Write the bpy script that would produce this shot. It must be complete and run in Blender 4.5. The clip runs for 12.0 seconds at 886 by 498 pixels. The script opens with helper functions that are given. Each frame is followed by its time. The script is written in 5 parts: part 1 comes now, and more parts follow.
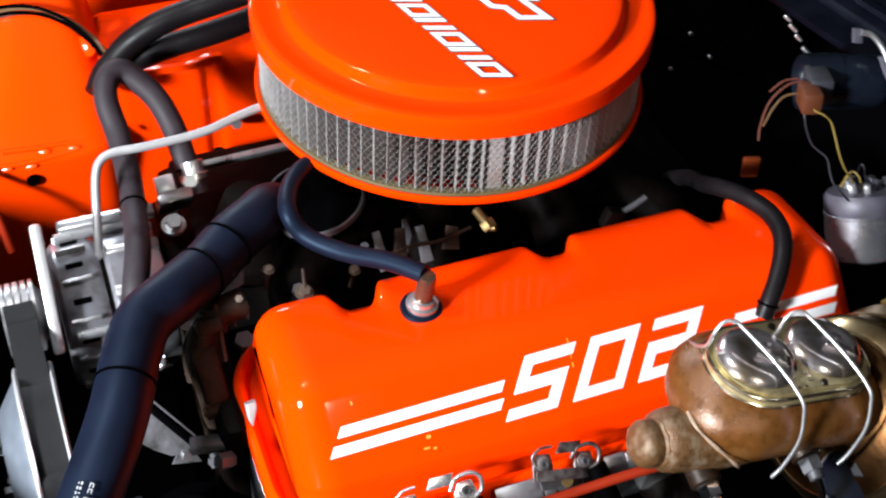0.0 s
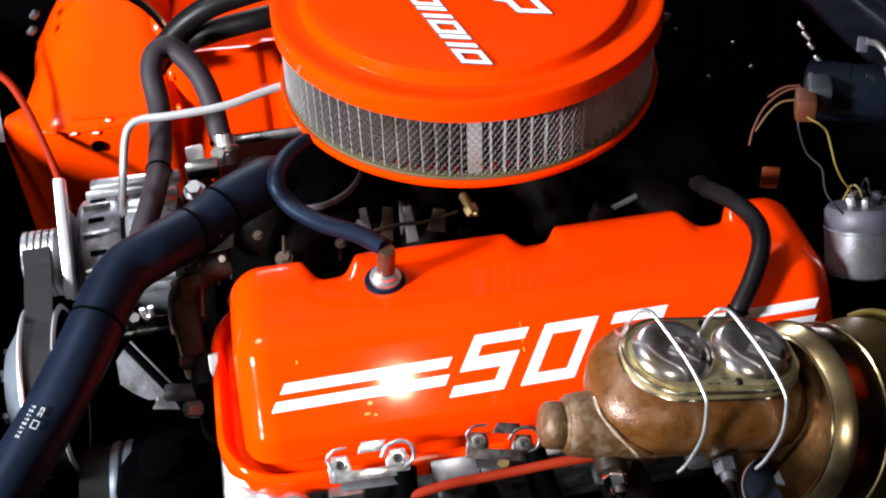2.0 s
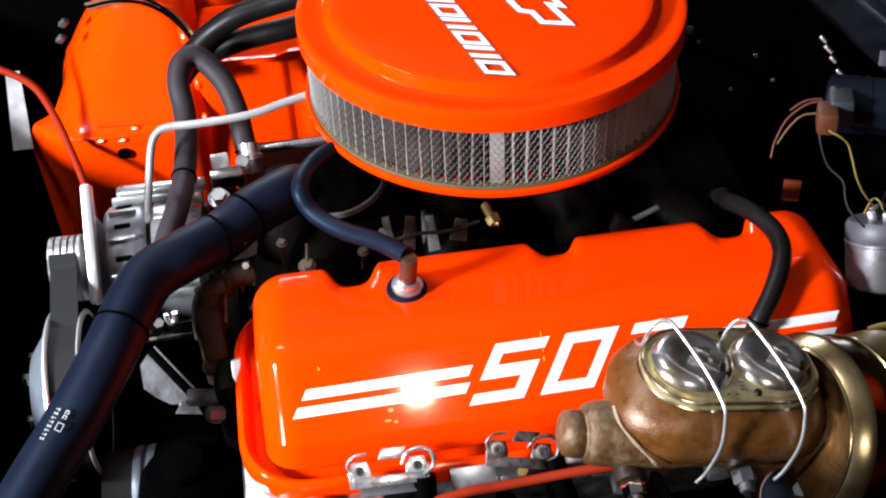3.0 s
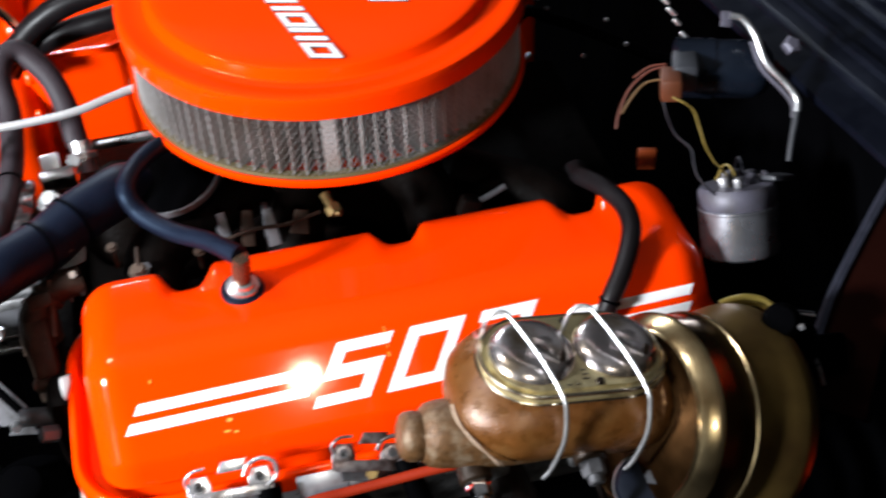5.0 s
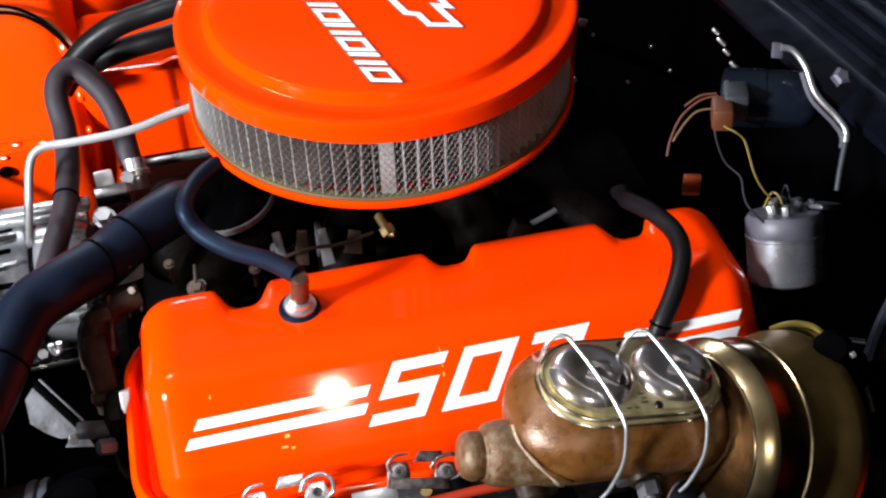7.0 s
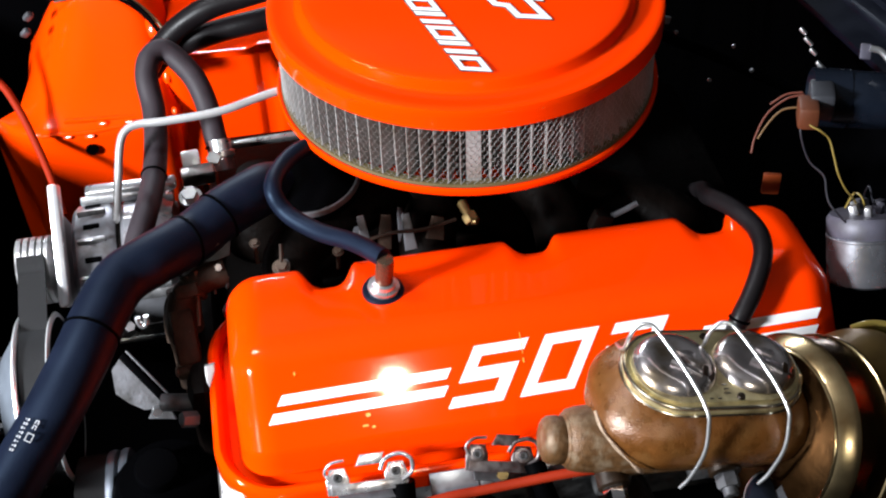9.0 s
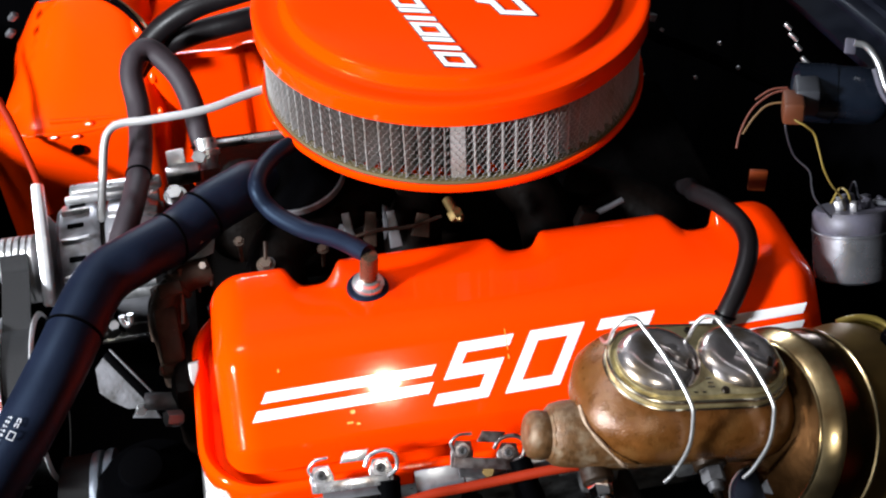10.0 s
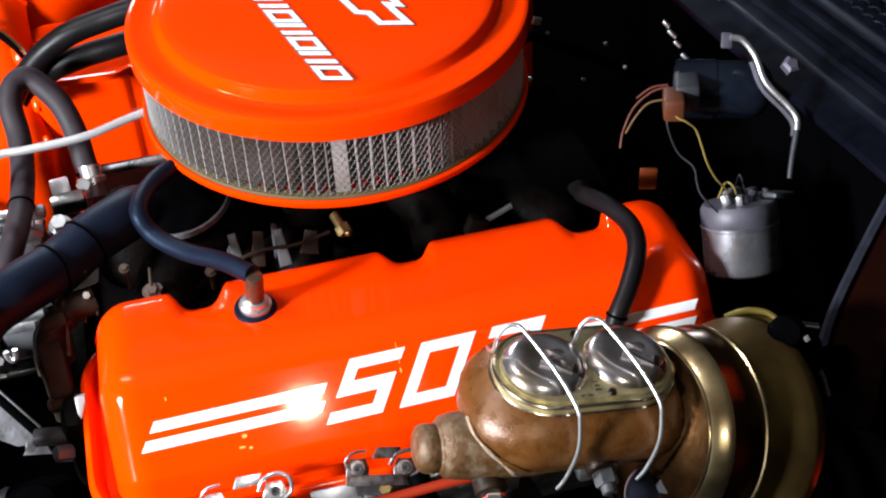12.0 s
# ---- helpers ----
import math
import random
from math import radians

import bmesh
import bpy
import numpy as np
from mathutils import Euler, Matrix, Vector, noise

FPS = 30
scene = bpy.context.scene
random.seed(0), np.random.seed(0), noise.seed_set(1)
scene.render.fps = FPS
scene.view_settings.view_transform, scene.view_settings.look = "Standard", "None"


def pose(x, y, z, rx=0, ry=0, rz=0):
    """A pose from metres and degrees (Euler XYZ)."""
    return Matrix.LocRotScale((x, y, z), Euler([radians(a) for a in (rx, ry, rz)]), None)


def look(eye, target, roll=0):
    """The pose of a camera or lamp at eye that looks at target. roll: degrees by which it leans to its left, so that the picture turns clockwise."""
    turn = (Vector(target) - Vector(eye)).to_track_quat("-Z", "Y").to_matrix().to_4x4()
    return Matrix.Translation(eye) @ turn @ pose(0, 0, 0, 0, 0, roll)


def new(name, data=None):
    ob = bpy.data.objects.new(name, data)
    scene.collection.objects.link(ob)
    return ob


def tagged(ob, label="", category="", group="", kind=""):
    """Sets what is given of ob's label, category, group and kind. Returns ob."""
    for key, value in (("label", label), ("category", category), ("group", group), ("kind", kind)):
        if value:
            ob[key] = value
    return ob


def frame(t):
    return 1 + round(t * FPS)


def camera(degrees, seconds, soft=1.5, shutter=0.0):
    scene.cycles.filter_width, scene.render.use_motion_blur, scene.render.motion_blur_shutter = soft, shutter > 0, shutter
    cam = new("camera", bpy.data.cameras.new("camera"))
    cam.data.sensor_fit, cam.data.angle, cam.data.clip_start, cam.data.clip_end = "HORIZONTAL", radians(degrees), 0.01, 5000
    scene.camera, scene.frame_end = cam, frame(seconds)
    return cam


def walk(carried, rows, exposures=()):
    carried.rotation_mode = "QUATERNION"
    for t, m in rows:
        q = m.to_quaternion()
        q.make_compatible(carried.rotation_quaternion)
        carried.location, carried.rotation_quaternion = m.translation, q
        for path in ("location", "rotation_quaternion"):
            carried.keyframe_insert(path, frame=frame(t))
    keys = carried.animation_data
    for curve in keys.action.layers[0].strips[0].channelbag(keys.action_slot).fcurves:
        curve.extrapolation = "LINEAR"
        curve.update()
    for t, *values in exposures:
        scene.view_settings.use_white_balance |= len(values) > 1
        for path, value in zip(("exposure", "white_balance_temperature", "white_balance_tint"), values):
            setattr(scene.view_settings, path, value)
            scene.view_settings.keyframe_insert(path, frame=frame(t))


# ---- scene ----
cam = camera(37.13, 12.0, soft=2.1, shutter=0.5)
# seconds, place in metres, turn in degrees
PATH = [
    (0, -0.4079, -0.6990, 1.6435, 46.62, -2.27, -21.13),
    (0.5, -0.3036, -0.7527, 1.6427, 47.65, -0.26, -13.72),
    (1, -0.2351, -0.8031, 1.6192, 48.66, 0.67, -11.58),
    (1.5, -0.2003, -0.8205, 1.6374, 47.97, 1.83, -9.92),
    (2, -0.1999, -0.8124, 1.6342, 48.01, 1.76, -9.86),
    (2.5, -0.2008, -0.8198, 1.6353, 48.51, 1.13, -8.52),
    (2.7, -0.2016, -0.8205, 1.6375, 48.63, 1.51, -8.67),
    (4.3, -0.1715, -0.7977, 1.6357, 47.34, 2.39, -9.00),
    (4.5, -0.1594, -0.7842, 1.6317, 46.42, 2.42, -9.41),
    (5, -0.1228, -0.7798, 1.6163, 46.77, 2.42, -13.51),
    (5.5, -0.1060, -0.7743, 1.6198, 46.43, 2.53, -16.73),
    (6, -0.1262, -0.7724, 1.6168, 46.62, 2.56, -16.01),
    (6.5, -0.1420, -0.7734, 1.6244, 46.89, 2.30, -14.19),
    (7, -0.1656, -0.7803, 1.6363, 47.40, 1.78, -12.84),
    (7.5, -0.1872, -0.7870, 1.6407, 47.64, 1.65, -10.91),
    (7.7, -0.1953, -0.7870, 1.6429, 47.21, 1.53, -10.29),
    (9.3, -0.1995, -0.7967, 1.6371, 47.70, 1.60, -9.88),
    (9.5, -0.1999, -0.7993, 1.6329, 48.17, 1.59, -9.75),
    (10, -0.1914, -0.7976, 1.6295, 47.85, 1.66, -10.31),
    (10.5, -0.1847, -0.8000, 1.6297, 48.17, 1.97, -10.97),
    (11, -0.1697, -0.7919, 1.6336, 47.94, 1.78, -11.78),
    (11.5, -0.1449, -0.8002, 1.6200, 48.65, 2.30, -13.79),
    (12, -0.1479, -0.7967, 1.6203, 48.22, 2.26, -14.33),
]
walk(cam, [(t, pose(x, y, z, rx, ry, rz)) for t, x, y, z, rx, ry, rz in PATH])

# ---------------------------------------------------------------- world and lamps
world = bpy.data.worlds.new("garage_night")
scene.world = world
world.use_nodes = True
wn = world.node_tree.nodes
wn["Background"].inputs[0].default_value = (0.30, 0.38, 0.60, 1)
wn["Background"].inputs[1].default_value = 0.01


def lamp(name, kind, place, target, watts, colour, size=0.1, size_y=None):
    data = bpy.data.lights.new(name, kind)
    data.energy, data.color = watts, colour
    if kind == "AREA":
        data.shape = "RECTANGLE"
        data.size, data.size_y = size, size_y or size
    else:
        data.shadow_soft_size = size
    ob = new(name, data)
    ob.matrix_world = look(place, target)
    return ob


torch = lamp("work_lamp", "SPOT", (-0.078, -0.887, 1.522), (-0.08, -0.17, 0.862), 8.6, (1.0, 0.97, 0.86), 0.0215)
torch.data.spot_size, torch.data.spot_blend = radians(43), 1.0
for nm, x in (("tube_lamp_a", -0.95), ("tube_lamp_b", -1.15)):
    lamp(nm, "AREA", (x, 0.38, 2.40), (x + 0.5, 0.2, 0.9), 10, (0.92, 0.95, 1.0), 0.06, 0.40)
    lamp(nm + "_upper", "AREA", (x, 0.38, 2.42), (x, 0.381, 3.0), 7, (0.92, 0.95, 1.0), 0.06, 0.40)
lamp("window_lamp", "AREA", (-1.8, -0.72, 1.62), (-0.1, 0.0, 0.92), 138, (0.89, 0.945, 1.0), 0.25, 0.25)

lamp("far_tube_lamp", "AREA", (-0.35, 3.4, 2.25), (-0.1, 0.1, 0.9), 46, (0.82, 0.90, 1.0), 1.2, 0.13)


# ---------------------------------------------------------------- materials
def shader(name, colour, rough=0.4, metal=0.0, coat=0.0, var=0.15, scale=40.0, bump=0.05, bump_scale=300.0, rough_var=0.1, spec=0.5, emit=None, dirt=None, dirt_scale=9.0, dirt_at=0.55, tint=None):
    m = bpy.data.materials.new(name)
    m.use_nodes = True
    nt = m.node_tree
    b = nt.nodes["Principled BSDF"]
    co = nt.nodes.new("ShaderNodeTexCoord")
    n1 = nt.nodes.new("ShaderNodeTexNoise")
    n1.inputs["Scale"].default_value, n1.inputs["Detail"].default_value = scale, 6
    nt.links.new(co.outputs["Object"], n1.inputs["Vector"])
    ramp = nt.nodes.new("ShaderNodeMapRange")
    ramp.inputs["To Min"].default_value, ramp.inputs["To Max"].default_value = 1 - var, 1 + var
    nt.links.new(n1.outputs["Fac"], ramp.inputs["Value"])
    mul = nt.nodes.new("ShaderNodeMix")
    mul.data_type, mul.blend_type = "RGBA", "MULTIPLY"
    mul.inputs["Factor"].default_value = 1
    mul.inputs[6].default_value = (*colour, 1)
    nt.links.new(ramp.outputs[0], mul.inputs[7])
    out = mul.outputs[2]
    if dirt:
        n3 = nt.nodes.new("ShaderNodeTexNoise")
        n3.inputs["Scale"].default_value, n3.inputs["Detail"].default_value = dirt_scale, 8
        nt.links.new(co.outputs["Object"], n3.inputs["Vector"])
        r3 = nt.nodes.new("ShaderNodeMapRange")
        r3.inputs["From Min"].default_value, r3.inputs["From Max"].default_value = dirt_at - 0.12, dirt_at + 0.12
        nt.links.new(n3.outputs["Fac"], r3.inputs["Value"])
        mx = nt.nodes.new("ShaderNodeMix")
        mx.data_type = "RGBA"
        nt.links.new(r3.outputs[0], mx.inputs["Factor"])
        nt.links.new(out, mx.inputs[6])
        mx.inputs[7].default_value = (*dirt, 1)
        out = mx.outputs[2]
    nt.links.new(out, b.inputs["Base Color"])
    n2 = nt.nodes.new("ShaderNodeTexNoise")
    n2.inputs["Scale"].default_value, n2.inputs["Detail"].default_value = bump_scale, 4
    nt.links.new(co.outputs["Object"], n2.inputs["Vector"])
    rr = nt.nodes.new("ShaderNodeMapRange")
    rr.inputs["To Min"].default_value, rr.inputs["To Max"].default_value = max(0.02, rough - rough_var), min(1, rough + rough_var)
    nt.links.new(n1.outputs["Fac"], rr.inputs["Value"])
    nt.links.new(rr.outputs[0], b.inputs["Roughness"])
    if bump:
        bp = nt.nodes.new("ShaderNodeBump")
        bp.inputs["Strength"].default_value, bp.inputs["Distance"].default_value = bump, 0.001
        nt.links.new(n2.outputs["Fac"], bp.inputs["Height"])
        nt.links.new(bp.outputs[0], b.inputs["Normal"])
    b.inputs["Metallic"].default_value = metal
    b.inputs["Specular IOR Level"].default_value = spec
    b.inputs["Coat Weight"].default_value, b.inputs["Coat Roughness"].default_value = coat, 0.04
    if tint:
        b.inputs["Specular Tint"].default_value = (*tint, 1)
    if emit:
        b.inputs["Emission Color"].default_value, b.inputs["Emission Strength"].default_value = (*emit[0], 1), emit[1]
    return m


ORANGE = shader("orange_engine_paint", (0.94, 0.0395, 0.0001), 0.082, coat=0.14, var=0.08, scale=9, bump=0.022, bump_scale=240, rough_var=0.03, spec=0.10, tint=(1.0, 0.80, 0.62), dirt=(0.42, 0.03, 0.004), dirt_scale=70, dirt_at=0.84)
BODY_ORANGE = shader("orange_body_paint", (0.92, 0.044, 0.0002), 0.13, coat=0.0, var=0.08, scale=6, bump=0.03, bump_scale=60, rough_var=0.05, spec=0.22)
WHITE = shader("white_decal", (0.82, 0.82, 0.82), 0.14, var=0.03, bump=0, spec=0.3)
BLACK_OUTLINE = shader("dark_edge_and_shadow", (0.03, 0.012, 0.01), 0.4, var=0.1, bump=0)
# blue base and tint put the bluish light's sheen into the black rubber
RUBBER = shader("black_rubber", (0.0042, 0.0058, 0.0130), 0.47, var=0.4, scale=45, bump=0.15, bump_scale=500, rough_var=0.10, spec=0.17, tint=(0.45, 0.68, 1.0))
VACUUM_RUBBER = shader("brown_black_rubber", (0.0052, 0.0040, 0.0046), 0.42, var=0.4, scale=45, bump=0.15, bump_scale=500, rough_var=0.12, spec=0.15)
GREY_RUBBER = shader("weathered_grey_rubber", (0.024, 0.0175, 0.0215), 0.6, var=0.4, scale=60, bump=0.2, bump_scale=600, rough_var=0.1, spec=0.25)
# black paint and rubber, lowered to near zero to hold background shade too
BLACK = shader("near_black_paint_and_shade", (0.0005, 0.0005, 0.0007), 0.65, var=0.3, scale=25, bump=0.1, bump_scale=250, rough_var=0.15, spec=0.010)
# near-black red-brown: valley shade and orange bounce are put into the iron's colour
DARK_IRON = shader("shade_dark_iron", (0.0022, 0.0013, 0.0010), 0.55, metal=0.05, var=0.6, scale=60, bump=0.7, bump_scale=140, rough_var=0.2, spec=0.04)
ALUMINIUM = shader("cast_aluminium", (0.58, 0.575, 0.58), 0.34, metal=0.95, var=0.35, scale=80, bump=0.5, bump_scale=250, rough_var=0.18, dirt=(0.08, 0.07, 0.065), dirt_scale=45, dirt_at=0.62)
CHROME = shader("chrome", (0.80, 0.80, 0.82), 0.08, metal=1.0, var=0.06, bump=0, rough_var=0.04)
STEEL = shader("bright_steel", (0.66, 0.66, 0.67), 0.3, metal=0.9, var=0.12, scale=120, bump=0.04, rough_var=0.1)
DULL_STEEL = shader("dull_grey_steel", (0.33, 0.32, 0.33), 0.45, metal=0.7, var=0.25, scale=70, bump=0.1, rough_var=0.15)
ZINC_CAN = shader("dull_zinc_motor_can", (0.33, 0.33, 0.36), 0.28, metal=0.85, var=0.25, scale=45, bump=0.1, rough_var=0.12, dirt=(0.07, 0.066, 0.075), dirt_scale=30, dirt_at=0.60)
RUST_IRON = shader("rust_brown_cast_iron", (0.104, 0.0365, 0.0072), 0.30, metal=0.18, var=0.6, scale=120, bump=0.4, bump_scale=700, rough_var=0.16, dirt=(0.140, 0.062, 0.0175), dirt_scale=40, dirt_at=0.60)
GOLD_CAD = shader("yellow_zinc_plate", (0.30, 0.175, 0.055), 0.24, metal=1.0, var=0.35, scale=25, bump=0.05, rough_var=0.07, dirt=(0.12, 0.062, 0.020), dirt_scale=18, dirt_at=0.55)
PAPER = shader("grey_filter_paper", (0.25, 0.236, 0.228), 0.9, var=0.35, scale=60, bump=0.2, bump_scale=500, dirt=(0.15, 0.122, 0.10), dirt_scale=30, dirt_at=0.58)
GASKET = shader("olive_gasket_rubber", (0.10, 0.075, 0.03), 0.6, var=0.25, scale=40, bump=0.05)
MESH_WIRE = shader("galvanised_mesh_wire", (0.30, 0.285, 0.28), 0.42, metal=0.2, var=0.4, scale=300, bump=0)
RED_WIRE = shader("red_ignition_silicone", (0.20, 0.014, 0.003), 0.6, var=0.25, scale=50, bump=0.05, spec=0.1)
ORANGE_WIRE = shader("orange_clip_plastic", (0.15, 0.024, 0.003), 0.45, var=0.15, bump=0)
PINK_WIRE = shader("faded_red_wire", (0.115, 0.030, 0.018), 0.45, var=0.15, bump=0)
TAN_WIRE = shader("tan_wire", (0.13, 0.070, 0.028), 0.45, var=0.15, bump=0)
YELLOW_WIRE = shader("yellow_wire", (0.20, 0.140, 0.032), 0.4, var=0.12, bump=0)
GREY_WIRE = shader("grey_wire", (0.014, 0.014, 0.019), 0.45, var=0.12, bump=0)
BROWN_PLASTIC = shader("brown_connector_plastic", (0.085, 0.024, 0.009), 0.45, var=0.3, scale=60, bump=0.08)
GREY_PLASTIC = shader("grey_plastic", (0.026, 0.027, 0.032), 0.45, var=0.25, scale=60, bump=0.08)
BLACK_PLASTIC = shader("black_blue_plastic", (0.004, 0.006, 0.011), 0.42, var=0.25, scale=40, bump=0.08, spec=0.14)
PUMP_BLACK = shader("satin_blue_black_barrel", (0.0038, 0.0058, 0.0105), 0.28, var=0.3, scale=40, bump=0.08, spec=0.30)
COWL_BLUE = shader("faded_blue_black_cowl", (0.0016, 0.0021, 0.0048), 0.40, var=0.6, scale=30, bump=0.2, bump_scale=120, rough_var=0.18, spec=0.13, tint=(0.75, 0.85, 1.0))
BRASS = shader("dull_brass", (0.17, 0.115, 0.045), 0.4, metal=0.8, var=0.4, scale=120, bump=0.1)
CONCRETE = shader("dark_concrete_floor", (0.014, 0.012, 0.011), 0.8, var=0.3, scale=4, bump=0.3, bump_scale=60, spec=0.2)
WALL_PAINT = shader("dark_wall_paint", (0.022, 0.020, 0.020), 0.8, var=0.2, scale=3, bump=0.1, bump_scale=80, spec=0.2)

BRIGHT_CLIP = shader("bright_zinc_clip", (0.70, 0.68, 0.70), 0.25, metal=0.85, var=0.35, scale=160, bump=0.12, rough_var=0.1, dirt=(0.30, 0.22, 0.19), dirt_scale=130, dirt_at=0.60)
DULL_CLIP = shader("dull_zinc_clip", (0.22, 0.19, 0.19), 0.36, metal=0.7, var=0.4, scale=160, bump=0.12, rough_var=0.12, dirt=(0.06, 0.035, 0.03), dirt_scale=110, dirt_at=0.54)
ALU_BRIGHT = shader("fresh_machined_aluminium", (0.36, 0.36, 0.39), 0.34, metal=0.75, var=0.2, scale=45, bump=0.12, bump_scale=200, rough_var=0.12, dirt=(0.20, 0.18, 0.18), dirt_scale=60, dirt_at=0.60)
RUST_BLAST = shader("sand_blasted_rusty_iron", (0.10, 0.047, 0.017), 0.38, metal=0.25, var=0.7, scale=220, bump=0.7, bump_scale=900, rough_var=0.2, dirt=(0.19, 0.135, 0.085), dirt_scale=120, dirt_at=0.60)
# raised so the loom ribs read as lit where little lamp light falls
LIT_RIB_GREY = shader("brightened_blue_grey_loom", (0.17, 0.18, 0.22), 0.4, var=0.3, scale=60, bump=0.08, spec=0.3)
PRINT_GREY = shader("worn_grey_print", (0.42, 0.42, 0.44), 0.5, var=0.4, scale=300, bump=0)
SEAM_GLINT = shader("rusty_seam_glint", (0.34, 0.24, 0.17), 0.36, metal=0.4, var=0.5, scale=200, bump=0.5, bump_scale=700)
LID_PLATE = shader("olive_gold_plate", (0.66, 0.57, 0.33), 0.40, metal=0.85, var=0.3, scale=60, bump=0.08, rough_var=0.1, dirt=(0.26, 0.20, 0.11), dirt_scale=60, dirt_at=0.58)
# pale lilac paints the surroundings' reflection into the dome steel
DOME_PLATE = shader("steel_plate_lilac_reflection", (0.72, 0.66, 0.67), 0.22, metal=0.95, var=0.25, scale=40, bump=0.06, bump_scale=120, rough_var=0.07, dirt=(0.36, 0.28, 0.20), dirt_scale=45, dirt_at=0.56)
PLATED_RIM = shader("pale_brass_edge", (0.72, 0.64, 0.50), 0.22, metal=1.0, var=0.2, scale=80, bump=0.04)
CAP_GREY = shader("dusty_lilac_grey_zinc", (0.085, 0.080, 0.105), 0.5, metal=0.35, var=0.3, scale=70, bump=0.15, dirt=(0.07, 0.065, 0.075), dirt_scale=50, dirt_at=0.56)
# booster plating: shade is put into these two darker colours
FACE_BROWN = shader("shade_brown_plated_face", (0.034, 0.015, 0.005), 0.24, metal=0.92, var=0.5, scale=40, bump=0.1, spec=0.1, dirt=(0.020, 0.009, 0.003), dirt_scale=22, dirt_at=0.55)
SHELL_GOLD = shader("shade_darkened_zinc_shell", (0.200, 0.125, 0.036), 0.42, metal=0.85, var=0.35, scale=25, bump=0.05, rough_var=0.1, dirt=(0.10, 0.055, 0.018), dirt_scale=16, dirt_at=0.56)
YELLOW_TAB = shader("yellow_passivated_steel", (0.42, 0.31, 0.07), 0.35, metal=0.5, var=0.25, scale=60, bump=0.05)
GRIMY_BROWN = shader("oily_brown_casting", (0.020, 0.0115, 0.0080), 0.55, metal=0.1, var=0.6, scale=70, bump=0.6, bump_scale=160, rough_var=0.2, spec=0.12, dirt=(0.045, 0.030, 0.022), dirt_scale=60, dirt_at=0.62)
TAN_BOLT = shader("dirty_tan_bolt", (0.090, 0.062, 0.046), 0.5, metal=0.4, var=0.5, scale=120, bump=0.2, dirt=(0.05, 0.032, 0.024), dirt_scale=90, dirt_at=0.56)
BRONZE = shader("dull_bronze", (0.13, 0.080, 0.052), 0.28, metal=0.7, var=0.35, scale=90, bump=0.1)
# orange paint of the hinge arm, its shade put in as dark red
SHADED_ORANGE = shader("orange_paint_shaded_dark_red", (0.0085, 0.0015, 0.0008), 0.55, var=0.4, scale=30, bump=0.1, spec=0.05)
CABLE_RED = shader("dark_red_cable_sleeve", (0.24, 0.014, 0.002), 0.6, var=0.2, scale=50, bump=0.05, spec=0.1)
BELT = shader("dusty_black_belt_rubber", (0.0062, 0.0060, 0.0068), 0.6, var=0.4, scale=90, bump=0.2, bump_scale=400, spec=0.25)
PULLEY_STEEL = shader("brushed_blue_grey_pulley", (0.24, 0.27, 0.32), 0.36, metal=0.65, var=0.25, scale=60, bump=0.05)
# dark brown that holds both grime and the shade under the cylinder
GRIME_SHADE = shader("grime_and_shade_brown", (0.016, 0.008, 0.0035), 0.42, metal=0.4, var=0.5, scale=40, bump=0.1)
# same plating, paler to hold the lamp highlight
PALE_BAND = shader("yellow_zinc_highlight", (0.60, 0.45, 0.24), 0.22, metal=1.0, var=0.25, scale=40, bump=0.04, rough_var=0.06, dirt=(0.26, 0.14, 0.05), dirt_scale=26, dirt_at=0.57)
CAST_GREY = shader("grimy_grey_casting", (0.085, 0.084, 0.092), 0.5, metal=0.4, var=0.4, scale=60, bump=0.3, dirt=(0.022, 0.02, 0.019), dirt_scale=50, dirt_at=0.58)
WORN_EDGE = shader("scuffed_blue_grey_steel", (0.024, 0.025, 0.036), 0.5, metal=0.2, var=0.7, scale=80, bump=0.2, spec=0.10)
PALE_LINE = shader("pale_grey_coated_steel", (0.36, 0.35, 0.35), 0.4, metal=0.4, var=0.12, scale=90, bump=0.04)
POLISHED = shader("polished_aluminium", (0.86, 0.86, 0.88), 0.34, metal=0.75, var=0.08, scale=60, bump=0.03, rough_var=0.08)
CEILING_PAINT = shader("grey_ceiling_paint", (0.16, 0.155, 0.15), 0.8, var=0.1, scale=3, bump=0.1, bump_scale=80)


# ---------------------------------------------------------------- mesh tools
def thing(name, place, label, category, group="", kind=""):
    ob = new(name)
    ob.empty_display_size = 0.02
    ob.location = place
    return tagged(ob, label, category, group, kind)


def part(name, bm, material, parent=None, label="", smooth=True):
    me = bpy.data.meshes.new(name)
    bmesh.ops.recalc_face_normals(bm, faces=bm.faces)
    bm.to_mesh(me)
    bm.free()
    me.materials.append(material)
    if smooth:
        me.polygons.foreach_set("use_smooth", [True] * len(me.polygons))
        me.set_sharp_from_angle(angle=radians(38))
    ob = new(name, me)
    if parent is not None:
        ob.parent = parent
        if parent.type == "EMPTY":
            ob.matrix_parent_inverse = Matrix.Translation(parent.location).inverted()
    if label:
        ob["label"] = label
    return ob


def frame_at(origin, x_axis, y_axis):
    """A matrix with that origin, x along x_axis and y near y_axis."""
    x = Vector(x_axis).normalized()
    z = x.cross(Vector(y_axis)).normalized()
    y = z.cross(x)
    m = Matrix((x, y, z)).transposed().to_4x4()
    m.translation = origin
    return m


def along(p0, p1):
    """A matrix at p0 with z towards p1."""
    z = (Vector(p1) - Vector(p0)).normalized()
    m = z.to_track_quat("Z", "Y").to_matrix().to_4x4()
    m.translation = p0
    return m


